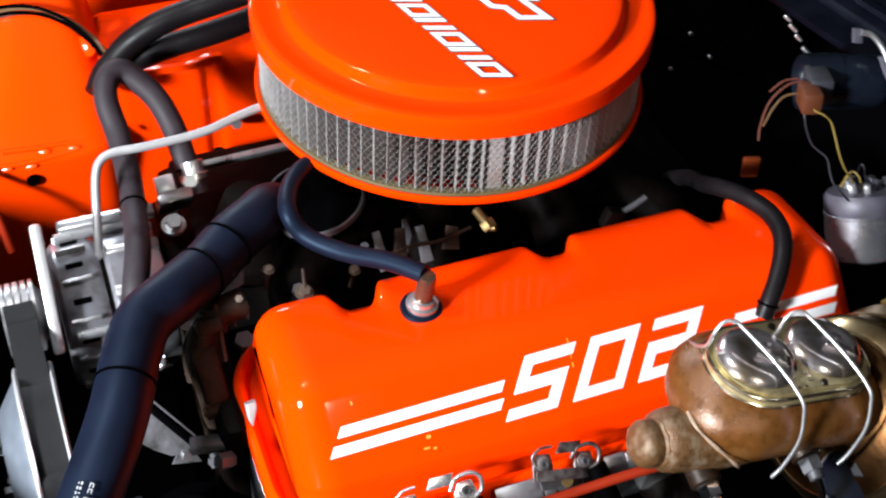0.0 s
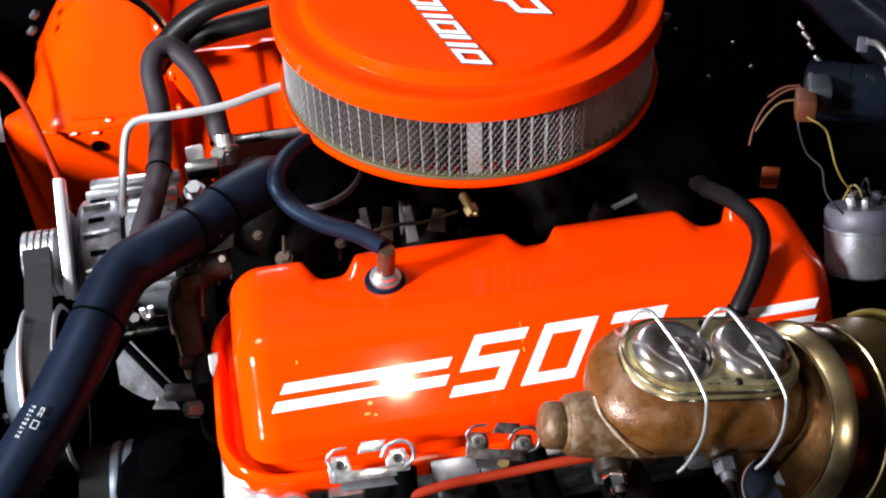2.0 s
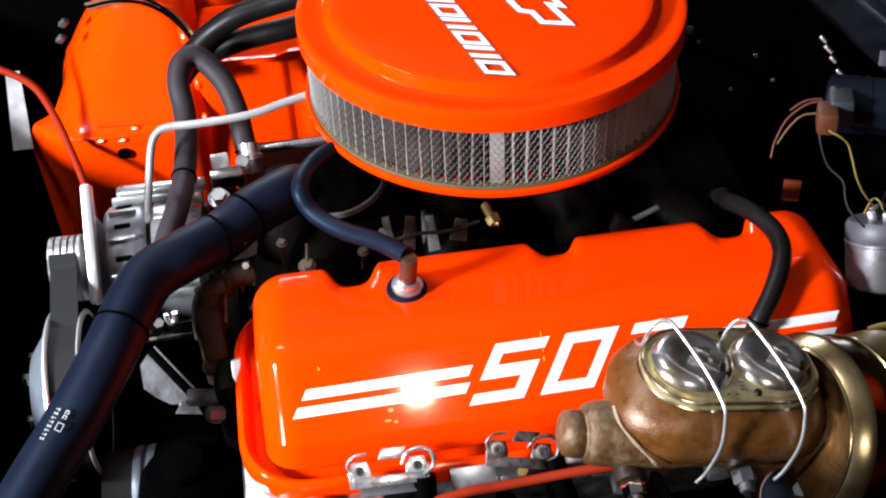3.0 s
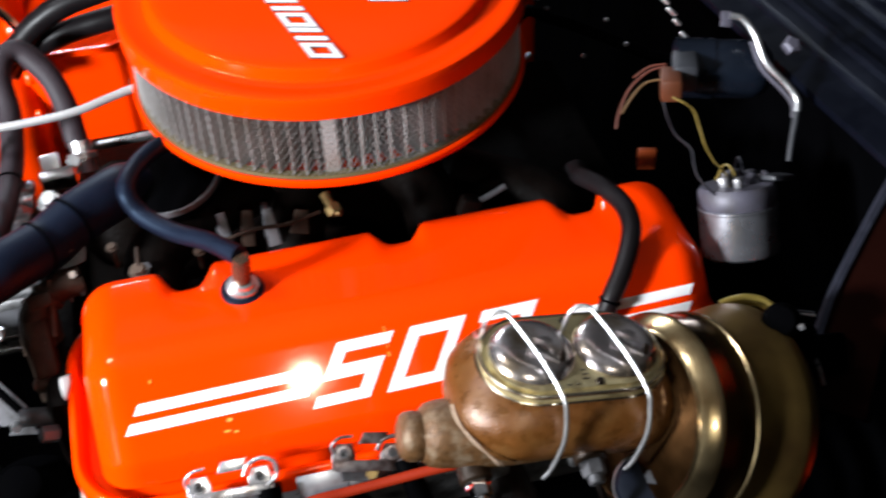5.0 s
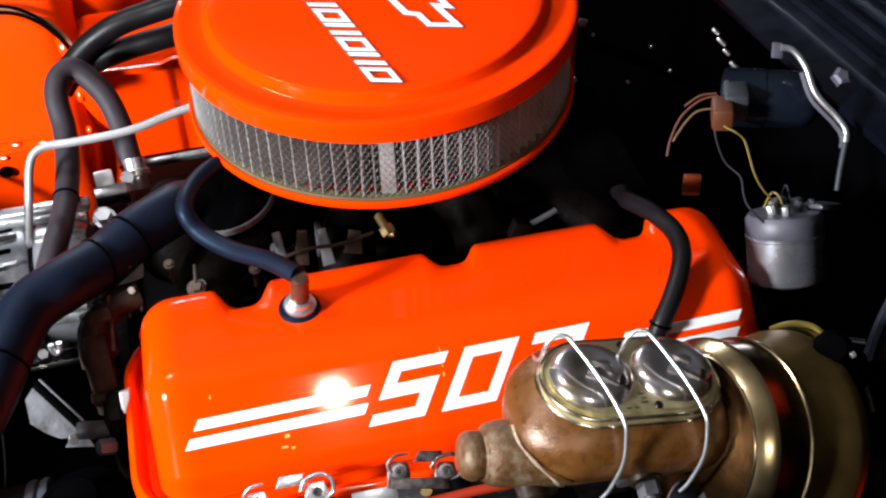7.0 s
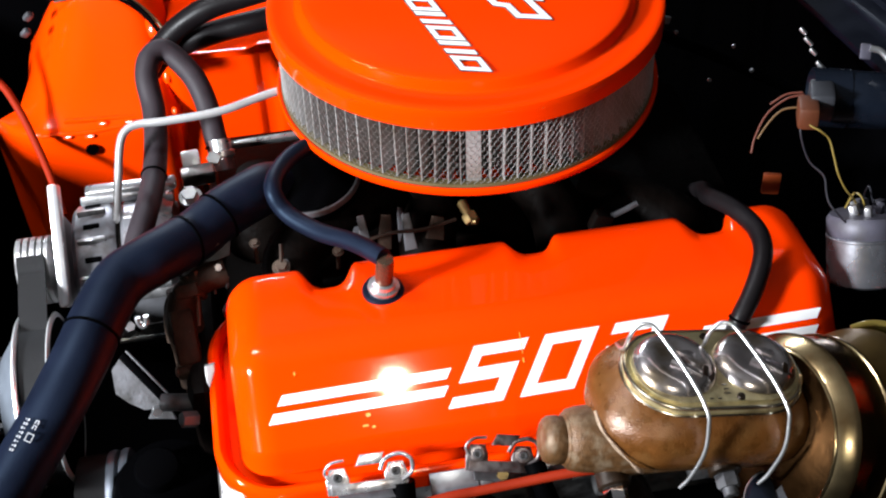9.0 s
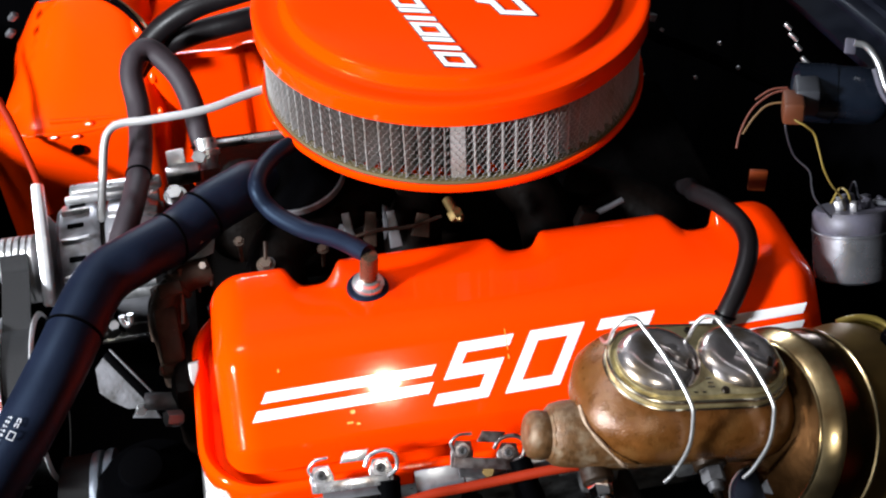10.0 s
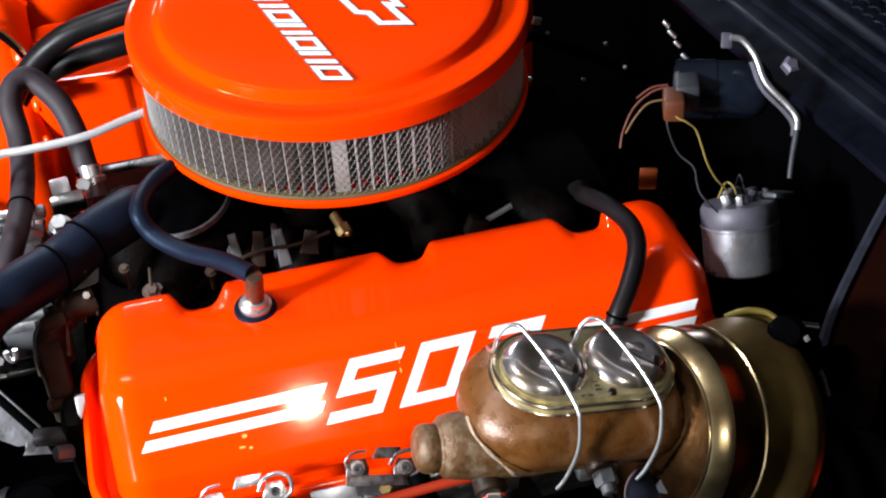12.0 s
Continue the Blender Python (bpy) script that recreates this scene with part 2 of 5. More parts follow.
def lathe(bm, prof, m=Matrix(), n=64, a0=0.0, a1=360.0):
    full = abs(a1 - a0 - 360) < 1e-6
    k = n if full else n + 1
    rings = []
    for r, h in prof:
        if r < 1e-6:
            rings.append([bm.verts.new(m @ Vector((0, 0, h)))])
        else:
            rings.append([bm.verts.new(m @ Vector((r * math.cos(radians(a0 + (a1 - a0) * i / n)), r * math.sin(radians(a0 + (a1 - a0) * i / n)), h))) for i in range(k)])
    for a, b in zip(rings, rings[1:]):
        for i in range(k if full else k - 1):
            j = (i + 1) % k
            if len(a) == 1 and len(b) == 1:
                continue
            if len(a) == 1:
                bm.faces.new((a[0], b[i], b[j]))
            elif len(b) == 1:
                bm.faces.new((a[i], a[j], b[0]))
            else:
                bm.faces.new((a[i], a[j], b[j], b[i]))
    return bm


def rod(bm, p0, p1, r, n=16, r1=None):
    d = (Vector(p1) - Vector(p0)).length
    r1 = r if r1 is None else r1
    e = min(r, r1) * 0.15
    return lathe(bm, [(0, 0), (r - e, 0), (r, e), (r1, d - e), (r1 - e, d), (0, d)], along(p0, p1), n)


def hexnut(bm, p0, p1, r):
    d = (Vector(p1) - Vector(p0)).length
    return lathe(bm, [(0, 0), (r * 0.93, 0), (r, d * 0.12), (r, d * 0.88), (r * 0.93, d), (0, d)], along(p0, p1), 6)


def spline(pts, sub=8):
    p = [Vector(q) for q in pts]
    p = [p[0] * 2 - p[1]] + p + [p[-1] * 2 - p[-2]]
    out = []
    for i in range(1, len(p) - 2):
        a, b, c, d = p[i - 1 : i + 3]
        for k in range(sub):
            t = k / sub
            out.append(0.5 * (2 * b + (c - a) * t + (2 * a - 5 * b + 4 * c - d) * t * t + (3 * b - a - 3 * c + d) * t ** 3))
    return out + [p[-2]]


def tube(bm, pts, r, n=14, sub=8, raw=False, ripple=None, flat=None):
    line = [Vector(q) for q in pts] if raw else spline(pts, sub)
    t0 = (line[1] - line[0]).normalized()
    u = t0.orthogonal().normalized()
    rings, far = [], 0.0
    for i, q in enumerate(line):
        t = (line[min(i + 1, len(line) - 1)] - line[max(i - 1, 0)]).normalized()
        u = (u - t * u.dot(t)).normalized()
        v = t.cross(u)
        rad = r(i / (len(line) - 1)) if callable(r) else r
        if ripple:
            rad += ripple[1] * math.cos(i * math.pi)
        rings.append([bm.verts.new(q + (u * math.cos(2 * math.pi * k / n) + v * math.sin(2 * math.pi * k / n)) * rad) for k in range(n)])
    for a, b in zip(rings, rings[1:]):
        for k in range(n):
            bm.faces.new((a[k], a[(k + 1) % n], b[(k + 1) % n], b[k]))
    bm.faces.new(rings[0][::-1]), bm.faces.new(rings[-1])
    return bm


def box(bm, m, sx, sy, sz, bevel=0.002, seg=2):
    res = bmesh.ops.create_cube(bm, size=1, matrix=m @ Matrix.Diagonal((sx, sy, sz, 1)))
    if bevel:
        es = {e for v in res["verts"] for e in v.link_edges}
        bmesh.ops.bevel(bm, geom=list(es), offset=bevel, segments=seg, affect="EDGES", profile=0.5)
    return bm


def prism(bm, pts, m, depth, bevel=0.0):
    """A flat shape in m's x and y, from z 0 to depth."""
    a = [bm.verts.new(m @ Vector((x, y, 0))) for x, y in pts]
    b = [bm.verts.new(m @ Vector((x, y, depth))) for x, y in pts]
    bm.faces.new(a[::-1])
    top = bm.faces.new(b)
    for i in range(len(pts)):
        j = (i + 1) % len(pts)
        bm.faces.new((a[i], a[j], b[j], b[i]))
    if bevel:
        bmesh.ops.bevel(bm, geom=list(top.edges), offset=bevel, segments=3, affect="EDGES", profile=0.5)
    return bm


def round_rect(sx, sy, r, seg=8):
    out = []
    for cx, cy, a0 in ((sx / 2 - r, sy / 2 - r, 0), (-sx / 2 + r, sy / 2 - r, 90), (-sx / 2 + r, -sy / 2 + r, 180), (sx / 2 - r, -sy / 2 + r, 270)):
        for i in range(seg + 1):
            a = radians(a0 + 90 * i / seg)
            out.append((cx + r * math.cos(a), cy + r * math.sin(a)))
    return out


B = bmesh.new

# ---------------------------------------------------------------- setting
bm = B(); box(bm, pose(0, 0, -0.05), 9, 9, 0.1, 0)
tagged(part("floor", bm, CONCRETE, None, smooth=False), "dim grey concrete floor under the car", "floor", kind="structure")
for nm, x, y, sx, sy in (("wall_north", 0, 4.5, 9.2, 0.1), ("wall_south", 0, -4.5, 9.2, 0.1), ("wall_east", 4.5, 0, 0.1, 9), ("wall_west", -4.5, 0, 0.1, 9)):
    bm = B(); box(bm, pose(x, y, 1.5), sx, sy, 3.0, 0)
    tagged(part(nm, bm, WALL_PAINT, None, smooth=False), "plain dim painted garage wall", "wall", kind="structure")
bm = B(); box(bm, pose(0, 0, 3.05), 9.2, 9.2, 0.1, 0)
tagged(part("ceiling", bm, CEILING_PAINT, None, smooth=False), "plain dim garage ceiling", "ceiling", kind="structure")

# engine centre line, and the height of the block's deck
CX, CY = -0.02, 0.211


# ---------------------------------------------------------------- valve covers
FACE = radians(46.0)
UP = Vector((0, math.cos(FACE), math.sin(FACE)))
OUT = Vector((0, -math.sin(FACE), math.cos(FACE)))
FACE0 = Vector((0, -0.1067, 0.8652))


def cover_shell(x0, x1, notches, floor_z=0.828):
    """The pressed cover as sections along x: outer wall, sloped face, roof, inner wall."""
    prof = [(-0.1385, 0.8200), (-0.1365, 0.8260), (-0.1352, 0.8300), (-0.1342, 0.8332), (-0.1330, 0.8360), (-0.1315, 0.8395), (-0.1300, 0.84105), (-0.1067, 0.8652), (-0.0908, 0.88166), (-0.0895, 0.8830), (-0.0870, 0.8856), (-0.0820, 0.8899), (-0.0760, 0.8930), (-0.0690, 0.8947), (-0.0610, 0.8951), (-0.0580, 0.8950), (-0.02, 0.8918), (0.010, 0.8890), (0.0150, 0.8880), (0.0205, 0.8855), (0.0245, 0.8812), (0.0265, 0.8755), (0.0270, 0.8720), (0.029, 0.850), (0.030, floor_z)]
    nrm = []
    for i in range(len(prof)):
        a, b = prof[max(i - 1, 0)], prof[min(i + 1, len(prof) - 1)]
        d = Vector((b[0] - a[0], b[1] - a[1])).normalized()
        nrm.append(Vector((d.y, -d.x)))
    bm, r, xs = B(), 0.030, []
    for i in range(9):
        a = math.pi / 2 * i / 8
        xs.append((r * (1 - math.cos(a)), r * (1 - math.sin(a))))
    secs = [(x0 + d, ins) for d, ins in xs]
    n = 150
    secs += [(x0 + r + (x1 - x0 - 2 * r) * i / n, 0) for i in range(1, n)]
    secs += [(x1 - d, ins) for d, ins in reversed(xs)]
    rings = []
    for x, ins in secs:
        ring = []
        cut = 0.0
        for xn, w, dep in notches:
            t = (x - xn) / w
            if -1 < t < 1:
                cut = max(cut, dep * (0.5 + 0.5 * math.cos(math.pi * abs(t) ** 1.9)))
        for (y, z), nn in zip(prof, nrm):
            yy, zz = y + nn.x * ins, z + nn.y * ins
            if yy > -0.008:
                yy -= cut * min(1, (yy + 0.008) / 0.022)
            ring.append(bm.verts.new((x, yy, max(zz, min(floor_z, 0.818)))))
        rings.append(ring)
    for a, b in zip(rings, rings[1:]):
        for i in range(len(a) - 1):
            bm.faces.new((a[i], a[i + 1], b[i + 1], b[i]))
    bm.faces.new(rings[0][::-1]), bm.faces.new(rings[-1])
    return bm


def cover_flange(x0, x1):
    """A rounded bead round the foot of the cover, with a groove along the shell."""
    m = frame_at(((x0 + x1) / 2, -0.0560, 0.8218), (1, 0, 0), (0, 0.193, 0.020))
    bm, rings = B(), []
    for d, z in ((0.002, -0.016), (0, -0.014), (0, 0.0), (0.0008, 0.0030), (0.0026, 0.0055), (0.0052, 0.0066), (0.0078, 0.0056), (0.0098, 0.0030), (0.0108, -0.0005), (0.0114, -0.0040), (0.0130, -0.0055), (0.020, -0.0055)):
        rings.append([bm.verts.new(m @ Vector((x, y, z))) for x, y in round_rect(x1 - x0 - 2 * d, 0.200 - 2 * d, 0.056 - d, 14)])
    for a, b in zip(rings, rings[1:]):
        for i in range(len(a)):
            bm.faces.new((a[i], a[(i + 1) % len(a)], b[(i + 1) % len(a)], b[i]))
    bm.faces.new(rings[0][::-1]), bm.faces.new(rings[-1])
    return bm


VX0, VX1 = -0.2645, 0.232
NOTCH = ((-0.177, 0.025, 0.026), (-0.003, 0.024, 0.020), (0.150, 0.026, 0.026))
drv = thing("valve_cover", (-0.02, -0.06, 0.815), "glossy orange painted engine valve cover with white striped number decal", "valve cover", "valve covers")
part("shell", cover_shell(VX0, VX1, NOTCH), ORANGE, drv)
part("flange", cover_flange(VX0 - 0.0215, VX1 + 0.012), ORANGE, drv)

DEC = frame_at(FACE0 + OUT * 0.00015, (1, 0, 0), UP) @ pose(0, 0, 0, 0, 0, 0.75)
DEC.translation = FACE0 + OUT * 0.00015
K = 0.61


def slanted(pts):
    return [(w + K * s, s) for w, s in pts]


def decal(name, pts, label=""):
    part(name, prism(B(), slanted(pts), DEC, 0.0003), WHITE, drv, label, smooth=False)


for s0, w0, w1, nm in ((0.0022, -0.232, -0.0985, "stripe"), (-0.0112, -0.2325, -0.0945, "stripe"), (0.0022, 0.108, 0.2065, "stripe"), (-0.0112, 0.112, 0.2105, "stripe")):
    decal(nm, [(w0, s0), (w1, s0), (w1, s0 + 0.0080), (w0, s0 + 0.0080)], "white painted stripe")
S0, S1, T = -0.0215, 0.0240, 0.0098
w = -0.0865
decal("digit_five", [(w, S0), (w + 0.044, S0), (w + 0.044, S0 + 0.0285), (w + T, S0 + 0.0285), (w + T, S1 - T * 0.85), (w + 0.044, S1 - T * 0.85), (w + 0.044, S1), (w, S1), (w, S0 + 0.0185), (w + 0.044 - T * 1.1, S0 + 0.0185), (w + 0.044 - T * 1.1, S0 + T * 0.85), (w, S0 + T * 0.85)], "white number 5")
w = -0.029
for q in (((w, S0), (w + T, S0), (w + T, S1), (w, S1)), ((w + 0.044 - T, S0), (w + 0.044, S0), (w + 0.044, S1), (w + 0.044 - T, S1)), ((w + T, S0), (w + 0.044 - T, S0), (w + 0.044 - T, S0 + T * 0.85), (w + T, S0 + T * 0.85)), ((w + T, S1 - T * 0.85), (w + 0.044 - T, S1 - T * 0.85), (w + 0.044 - T, S1), (w + T, S1))):
    decal("digit_zero", q, "white number 0")
w = 0.0285
decal("digit_two", [(w, S0), (w + 0.044, S0), (w + 0.044, S0 + T * 0.85), (w + T, S0 + T * 0.85), (w + T, S0 + 0.0185), (w + 0.044, S0 + 0.0185), (w + 0.044, S1), (w, S1), (w, S1 - T * 0.85), (w + 0.044 - T, S1 - T * 0.85), (w + 0.044 - T, S0 + 0.0285), (w, S0 + 0.0285)], "white number 2")

mirror = Matrix.Translation((0, 2 * CY, 0)) @ Matrix.Diagonal((1, -1, 1, 1))
psg = thing("valve_cover", (-0.02, 2 * CY + 0.06, 0.79), "glossy orange engine valve cover on the far cylinder bank", "valve cover", "valve covers")
for nm, src in (("shell", cover_shell(VX0 - 0.056, VX1, ((-0.205, 0.012, 0.005),), 0.715)),):
    src.transform(pose(0, -0.008, -0.017) @ mirror)
    part(nm, src, ORANGE, psg)
part("bolt", hexnut(B(), (-0.188, 0.376, 0.795), (-0.188, 0.364, 0.800), 0.006), STEEL, psg)

# ---------------------------------------------------------------- air cleaner
air = thing("air_cleaner", (CX, CY, 0.922), "round orange air cleaner with grey pleated filter and white lid lettering", "air cleaner")
bm = lathe(B(), [(0, 1.0252), (0.05, 1.0252), (0.10, 1.0249), (0.125, 1.0245), (0.138, 1.0240), (0.1452, 1.0234), (0.1468, 1.0228), (0.1479, 1.0214), (0.1508, 1.0158), (0.1520, 1.0145), (0.1540, 1.0140), (0.1640, 1.0142), (0.1700, 1.0150), (0.1742, 1.0151), (0.1762, 1.0142), (0.1771, 1.0124), (0.1774, 1.0070), (0.1776, 0.9960), (0.1762, 0.9945), (0.1745, 0.9950), (0.172, 0.999), (0.165, 1.004), (0, 1.006)], pose(CX, CY, 0), 144)
part("lid", bm, ORANGE, air)
bm = lathe(B(), [(0.066, 0.934), (0.150, 0.930), (0.1690, 0.9300), (0.1712, 0.9310), (0.1730, 0.9328), (0.1752, 0.9332), (0.1766, 0.9318), (0.1768, 0.9290), (0.1752, 0.9258), (0.166, 0.9225), (0.120, 0.920), (0.066, 0.918)], pose(CX, CY, 0), 144)
part("base_pan", bm, ORANGE, air)
# pleats of uneven width, deep between narrow ridges, with one flat glued seam
rng = random.Random(5)
PLEATS = 92
widths = [1 + rng.uniform(-0.22, 0.22) for _ in range(PLEATS)]
widths[67] = 1.35
turn_k = 2 * math.pi / sum(widths)
bm, rows = B(), []
for h in (0.9315, 0.945, 0.960, 0.975, 0.988, 1.004):
    ring, a0 = [], 0.0
    for i, wd in enumerate(widths):
        lean = 0.10 * noise.noise(Vector((i * 0.9, h * 26, 0)))
        deep = 0.0250 + 0.003 * noise.noise(Vector((i * 1.7, 3.1, h * 10)))
        for ph, up_k in ((0.0, 0.0), (0.20, 0.10), (0.38, 0.55), (0.46, 1.0), (0.54, 1.0), (0.62, 0.55), (0.80, 0.10)):
            r = 0.1700 - deep * (1 - up_k)
            if i == 67:
                r = 0.1670
            a = a0 + wd * turn_k * (ph + lean * up_k)
            ring.append(bm.verts.new((CX + r * math.cos(a), CY + r * math.sin(a), h)))
        a0 += wd * turn_k
    rows.append(ring)
n = len(rows[0])
for a, b in zip(rows, rows[1:]):
    for i in range(n):
        bm.faces.new((a[i], a[(i + 1) % n], b[(i + 1) % n], b[i]))
el = part("filter_element", bm, PAPER, air, "grey pleated paper filter", smooth=False)
part("gasket", lathe(B(), [(0.160, 0.9300), (0.1722, 0.9300), (0.1726, 0.9325), (0.1722, 0.9350), (0.1650, 0.9352)], pose(CX, CY, 0), 144), GASKET, el, "olive moulded rubber gasket")
# expanded metal screen: flattened strands that part and meet
bm = B()
NW, H0, H1, ROWS = 190, 0.9345, 1.000, 16
pitch = (H1 - H0) / ROWS


def strand(a, b, z0, z1, half):
    """A three-sided strand on the screen's cylinder."""
    q = []
    for ang, zz in ((a, z0), (b, z1)):
        c, sn_ = math.cos(ang), math.sin(ang)
        q.append([bm.verts.new((CX + rr * c + dr * c - sn_ * side_w, CY + rr * sn_ + dr * sn_ + c * side_w, zz)) for rr, dr, side_w in ((0.1712, 0, half), (0.1712, 0.0004, 0), (0.1712, 0, -half))])
    for m0, m1 in ((0, 1), (1, 2), (2, 0)):
        bm.faces.new((q[0][m0], q[0][m1], q[1][m1], q[1][m0]))


for k in range(ROWS):
    z = H0 + pitch * k
    for i in range(NW):
        c = i + (0.5 if k % 2 else 0.0)
        node = 2 * math.pi * c / NW
        strand(node, node, z - pitch * 0.10, z + pitch * 0.42, 0.00027)
        if k < ROWS - 1:
            for sg in (0.5, -0.5):
                strand(node, 2 * math.pi * (c + sg) / NW, z + pitch * 0.40, z + pitch * 0.94, 0.00010)
tagged(part("wire_mesh", bm, MESH_WIRE, el, "silvery expanded wire mesh", smooth=False), kind="stuff")

# plain slanted shapes for the maker's name, and the outlined emblem
LZ = 1.0251
LID = frame_at((CX, CY, LZ), (0, -1, 0), (1, 0, 0)) @ pose(0, 0, 0, 0, 0, 17)
TXT = LID @ pose(0.1109, -0.0440, 0, 0, 0, -3.0)
TH, TK, TS = 0.0215, 0.62, 0.0050


def slant_bar(x0, x1, y0, y1):
    return [(x0 + TK * y0, y0), (x1 + TK * y0, y0), (x1 + TK * y1, y1), (x0 + TK * y1, y1)]


def name_shape(kind_no, x, wd):
    """Bars of one plain shape in the row: a hollow frame, or a pair of strokes."""
    top, low = 0.0, -TH
    if kind_no == 0:
        return [slant_bar(x, x + TS, low, top), slant_bar(x + wd - TS, x + wd, low, top), slant_bar(x + TS, x + wd - TS, top - 0.0042, top), slant_bar(x + TS, x + wd - TS, low, low + 0.0042)]
    return [slant_bar(x, x + TS * 1.2, low, top), slant_bar(x + wd * 0.62, x + wd * 0.62 + TS * 1.2, low, top)]


# each shape gets a slightly larger dark copy beneath as its painted shadow edge
for i in range(9):
    bm, edge = B(), B()
    for q in name_shape(i % 2, -0.0250 * (8 - i), 0.0222):
        prism(bm, q, TXT, 0.0011)
        g = 0.0010
        (ax_, ay), (bx, by), (cx, cy), (dx, dy) = q
        prism(edge, [(ax_ - g, ay - g), (bx + g, by - g), (cx + g, cy + g), (dx - g, dy + g)], TXT, 0.0007)
    part("name_shape", bm, WHITE, air, "white slanted outline shape", smooth=False)
    part("shape_shadow_edge", edge, BLACK_OUTLINE, air, "thin dark shadow edge of a white shape", smooth=False)

EM = [(-0.0905, 0.011), (-0.053, 0.011), (-0.060, 0.003), (0.0467, 0.003), (0.0543, 0.011), (0.0736, 0.011), (0.0905, 0.036), (0.055, 0.036), (0.062, 0.044), (-0.045, 0.044), (-0.0525, 0.036), (-0.0736, 0.036)]


def outline(pts, t):
    n, inner = len(pts), []
    for i in range(n):
        p, a, b = Vector(pts[i]), Vector(pts[i - 1]), Vector(pts[(i + 1) % n])
        d0, d1 = (p - a).normalized(), (b - p).normalized()
        n0, n1 = Vector((-d0.y, d0.x)), Vector((-d1.y, d1.x))
        m = (n0 + n1)
        inner.append(p + m * (t / max(0.35, m.dot(n0))))
    return [tuple(q) for q in inner]


inn = outline(EM, 0.0055)
rim_out, rim_in = outline(EM, -0.0009), outline(EM, 0.0064)
bm = B()
for i in range(len(EM)):
    j = (i + 1) % len(EM)
    prism(bm, [rim_out[i], rim_out[j], rim_in[j], rim_in[i]], LID, 0.0007)
part("emblem_edge", bm, BLACK_OUTLINE, air, "thin dark emblem edge", smooth=False)
bm = B()
for i in range(len(EM)):
    j = (i + 1) % len(EM)
    prism(bm, [EM[i], EM[j], inn[j], inn[i]], LID, 0.0011)
part("emblem", bm, WHITE, air, "white outlined emblem shape", smooth=False)

# ---------------------------------------------------------------- block, heads, intake, carburettor
eng = thing("engine_block", (CX, CY, 0.45), "cast-iron V8 engine block coloured dark for shade under the intake", "engine")
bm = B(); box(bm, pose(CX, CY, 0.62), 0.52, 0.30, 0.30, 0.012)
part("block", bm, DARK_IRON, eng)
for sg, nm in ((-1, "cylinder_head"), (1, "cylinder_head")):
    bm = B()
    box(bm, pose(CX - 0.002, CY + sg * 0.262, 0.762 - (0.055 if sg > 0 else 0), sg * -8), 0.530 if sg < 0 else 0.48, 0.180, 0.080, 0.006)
    hd = part(nm, bm, ALUMINIUM if sg < 0 else DARK_IRON, eng, "bare cast aluminium cylinder head" if sg < 0 else "cylinder head coloured dark for shade")
    if sg < 0:
        for x in (-0.245, -0.19, -0.10, 0.03, 0.11):
            bm = B(); box(bm, pose(x, -0.150, 0.775, 8), 0.03, 0.02, 0.05, 0.004)
            part("boss", bm, ALUMINIUM, hd)
        bm = lathe(B(), [(0.009, 0), (0.015, 0), (0.016, 0.002), (0.016, 0.010), (0.0145, 0.012), (0.009, 0.012), (0.009, 0)], frame_at((-0.232, -0.168, 0.797), (1, 0, 0), (0, 0.6, 0.8)), 24)
        part("plug_hole_rim", bm, ALUMINIUM, hd)
        bm = rod(B(), (-0.232, -0.166, 0.796), (-0.232, -0.172, 0.806), 0.0095)
        part("core_plug", bm, BLACK, hd)

itk = thing("intake_manifold", (CX, CY, 0.79), "intake manifold coloured dark for shade between the cylinder banks", "manifold")
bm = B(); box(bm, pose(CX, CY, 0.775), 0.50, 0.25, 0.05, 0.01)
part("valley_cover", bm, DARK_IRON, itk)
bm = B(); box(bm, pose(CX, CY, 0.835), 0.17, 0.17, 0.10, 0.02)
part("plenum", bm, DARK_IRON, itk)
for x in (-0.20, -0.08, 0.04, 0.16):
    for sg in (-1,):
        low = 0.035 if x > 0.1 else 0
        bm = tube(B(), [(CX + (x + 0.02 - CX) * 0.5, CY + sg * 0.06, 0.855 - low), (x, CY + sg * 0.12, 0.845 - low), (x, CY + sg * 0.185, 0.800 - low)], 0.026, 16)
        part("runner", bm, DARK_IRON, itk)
for x in (-0.262, -0.222, -0.13, -0.05, 0.05):
    bm = hexnut(B(), (x, 0.052, 0.812), (x, 0.048, 0.826), 0.009)
    part("bolt", bm, DULL_STEEL, itk)
crb = thing("carburettor", (CX, CY, 0.88), "dark carburettor under the air cleaner with brass fittings", "carburettor")
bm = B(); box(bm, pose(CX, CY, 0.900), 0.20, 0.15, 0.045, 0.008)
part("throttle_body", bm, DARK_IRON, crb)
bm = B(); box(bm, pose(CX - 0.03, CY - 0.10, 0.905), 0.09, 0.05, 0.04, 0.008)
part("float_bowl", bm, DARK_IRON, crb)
bm = rod(B(), (-0.054, 0.058, 0.903), (-0.050, 0.043, 0.900), 0.0044)
hexnut(bm, (-0.0505, 0.045, 0.9005), (-0.0480, 0.038, 0.8965), 0.0068)
rod(bm, (-0.0485, 0.039, 0.8970), (-0.0445, 0.036, 0.8985), 0.0030)
part("inlet_fitting", bm, BRASS, crb, "brass inlet fitting")
bm = lathe(B(), [(0, 0), (0.062, 0), (0.064, 0.002), (0.064, 0.010), (0.060, 0.012), (0, 0.014)], pose(-0.176, 0.122, 0.886, 4, -8) @ Matrix.Diagonal((0.68, 0.68, 1, 1)), 48)
part("choke_cover", bm, BLACK, crb)
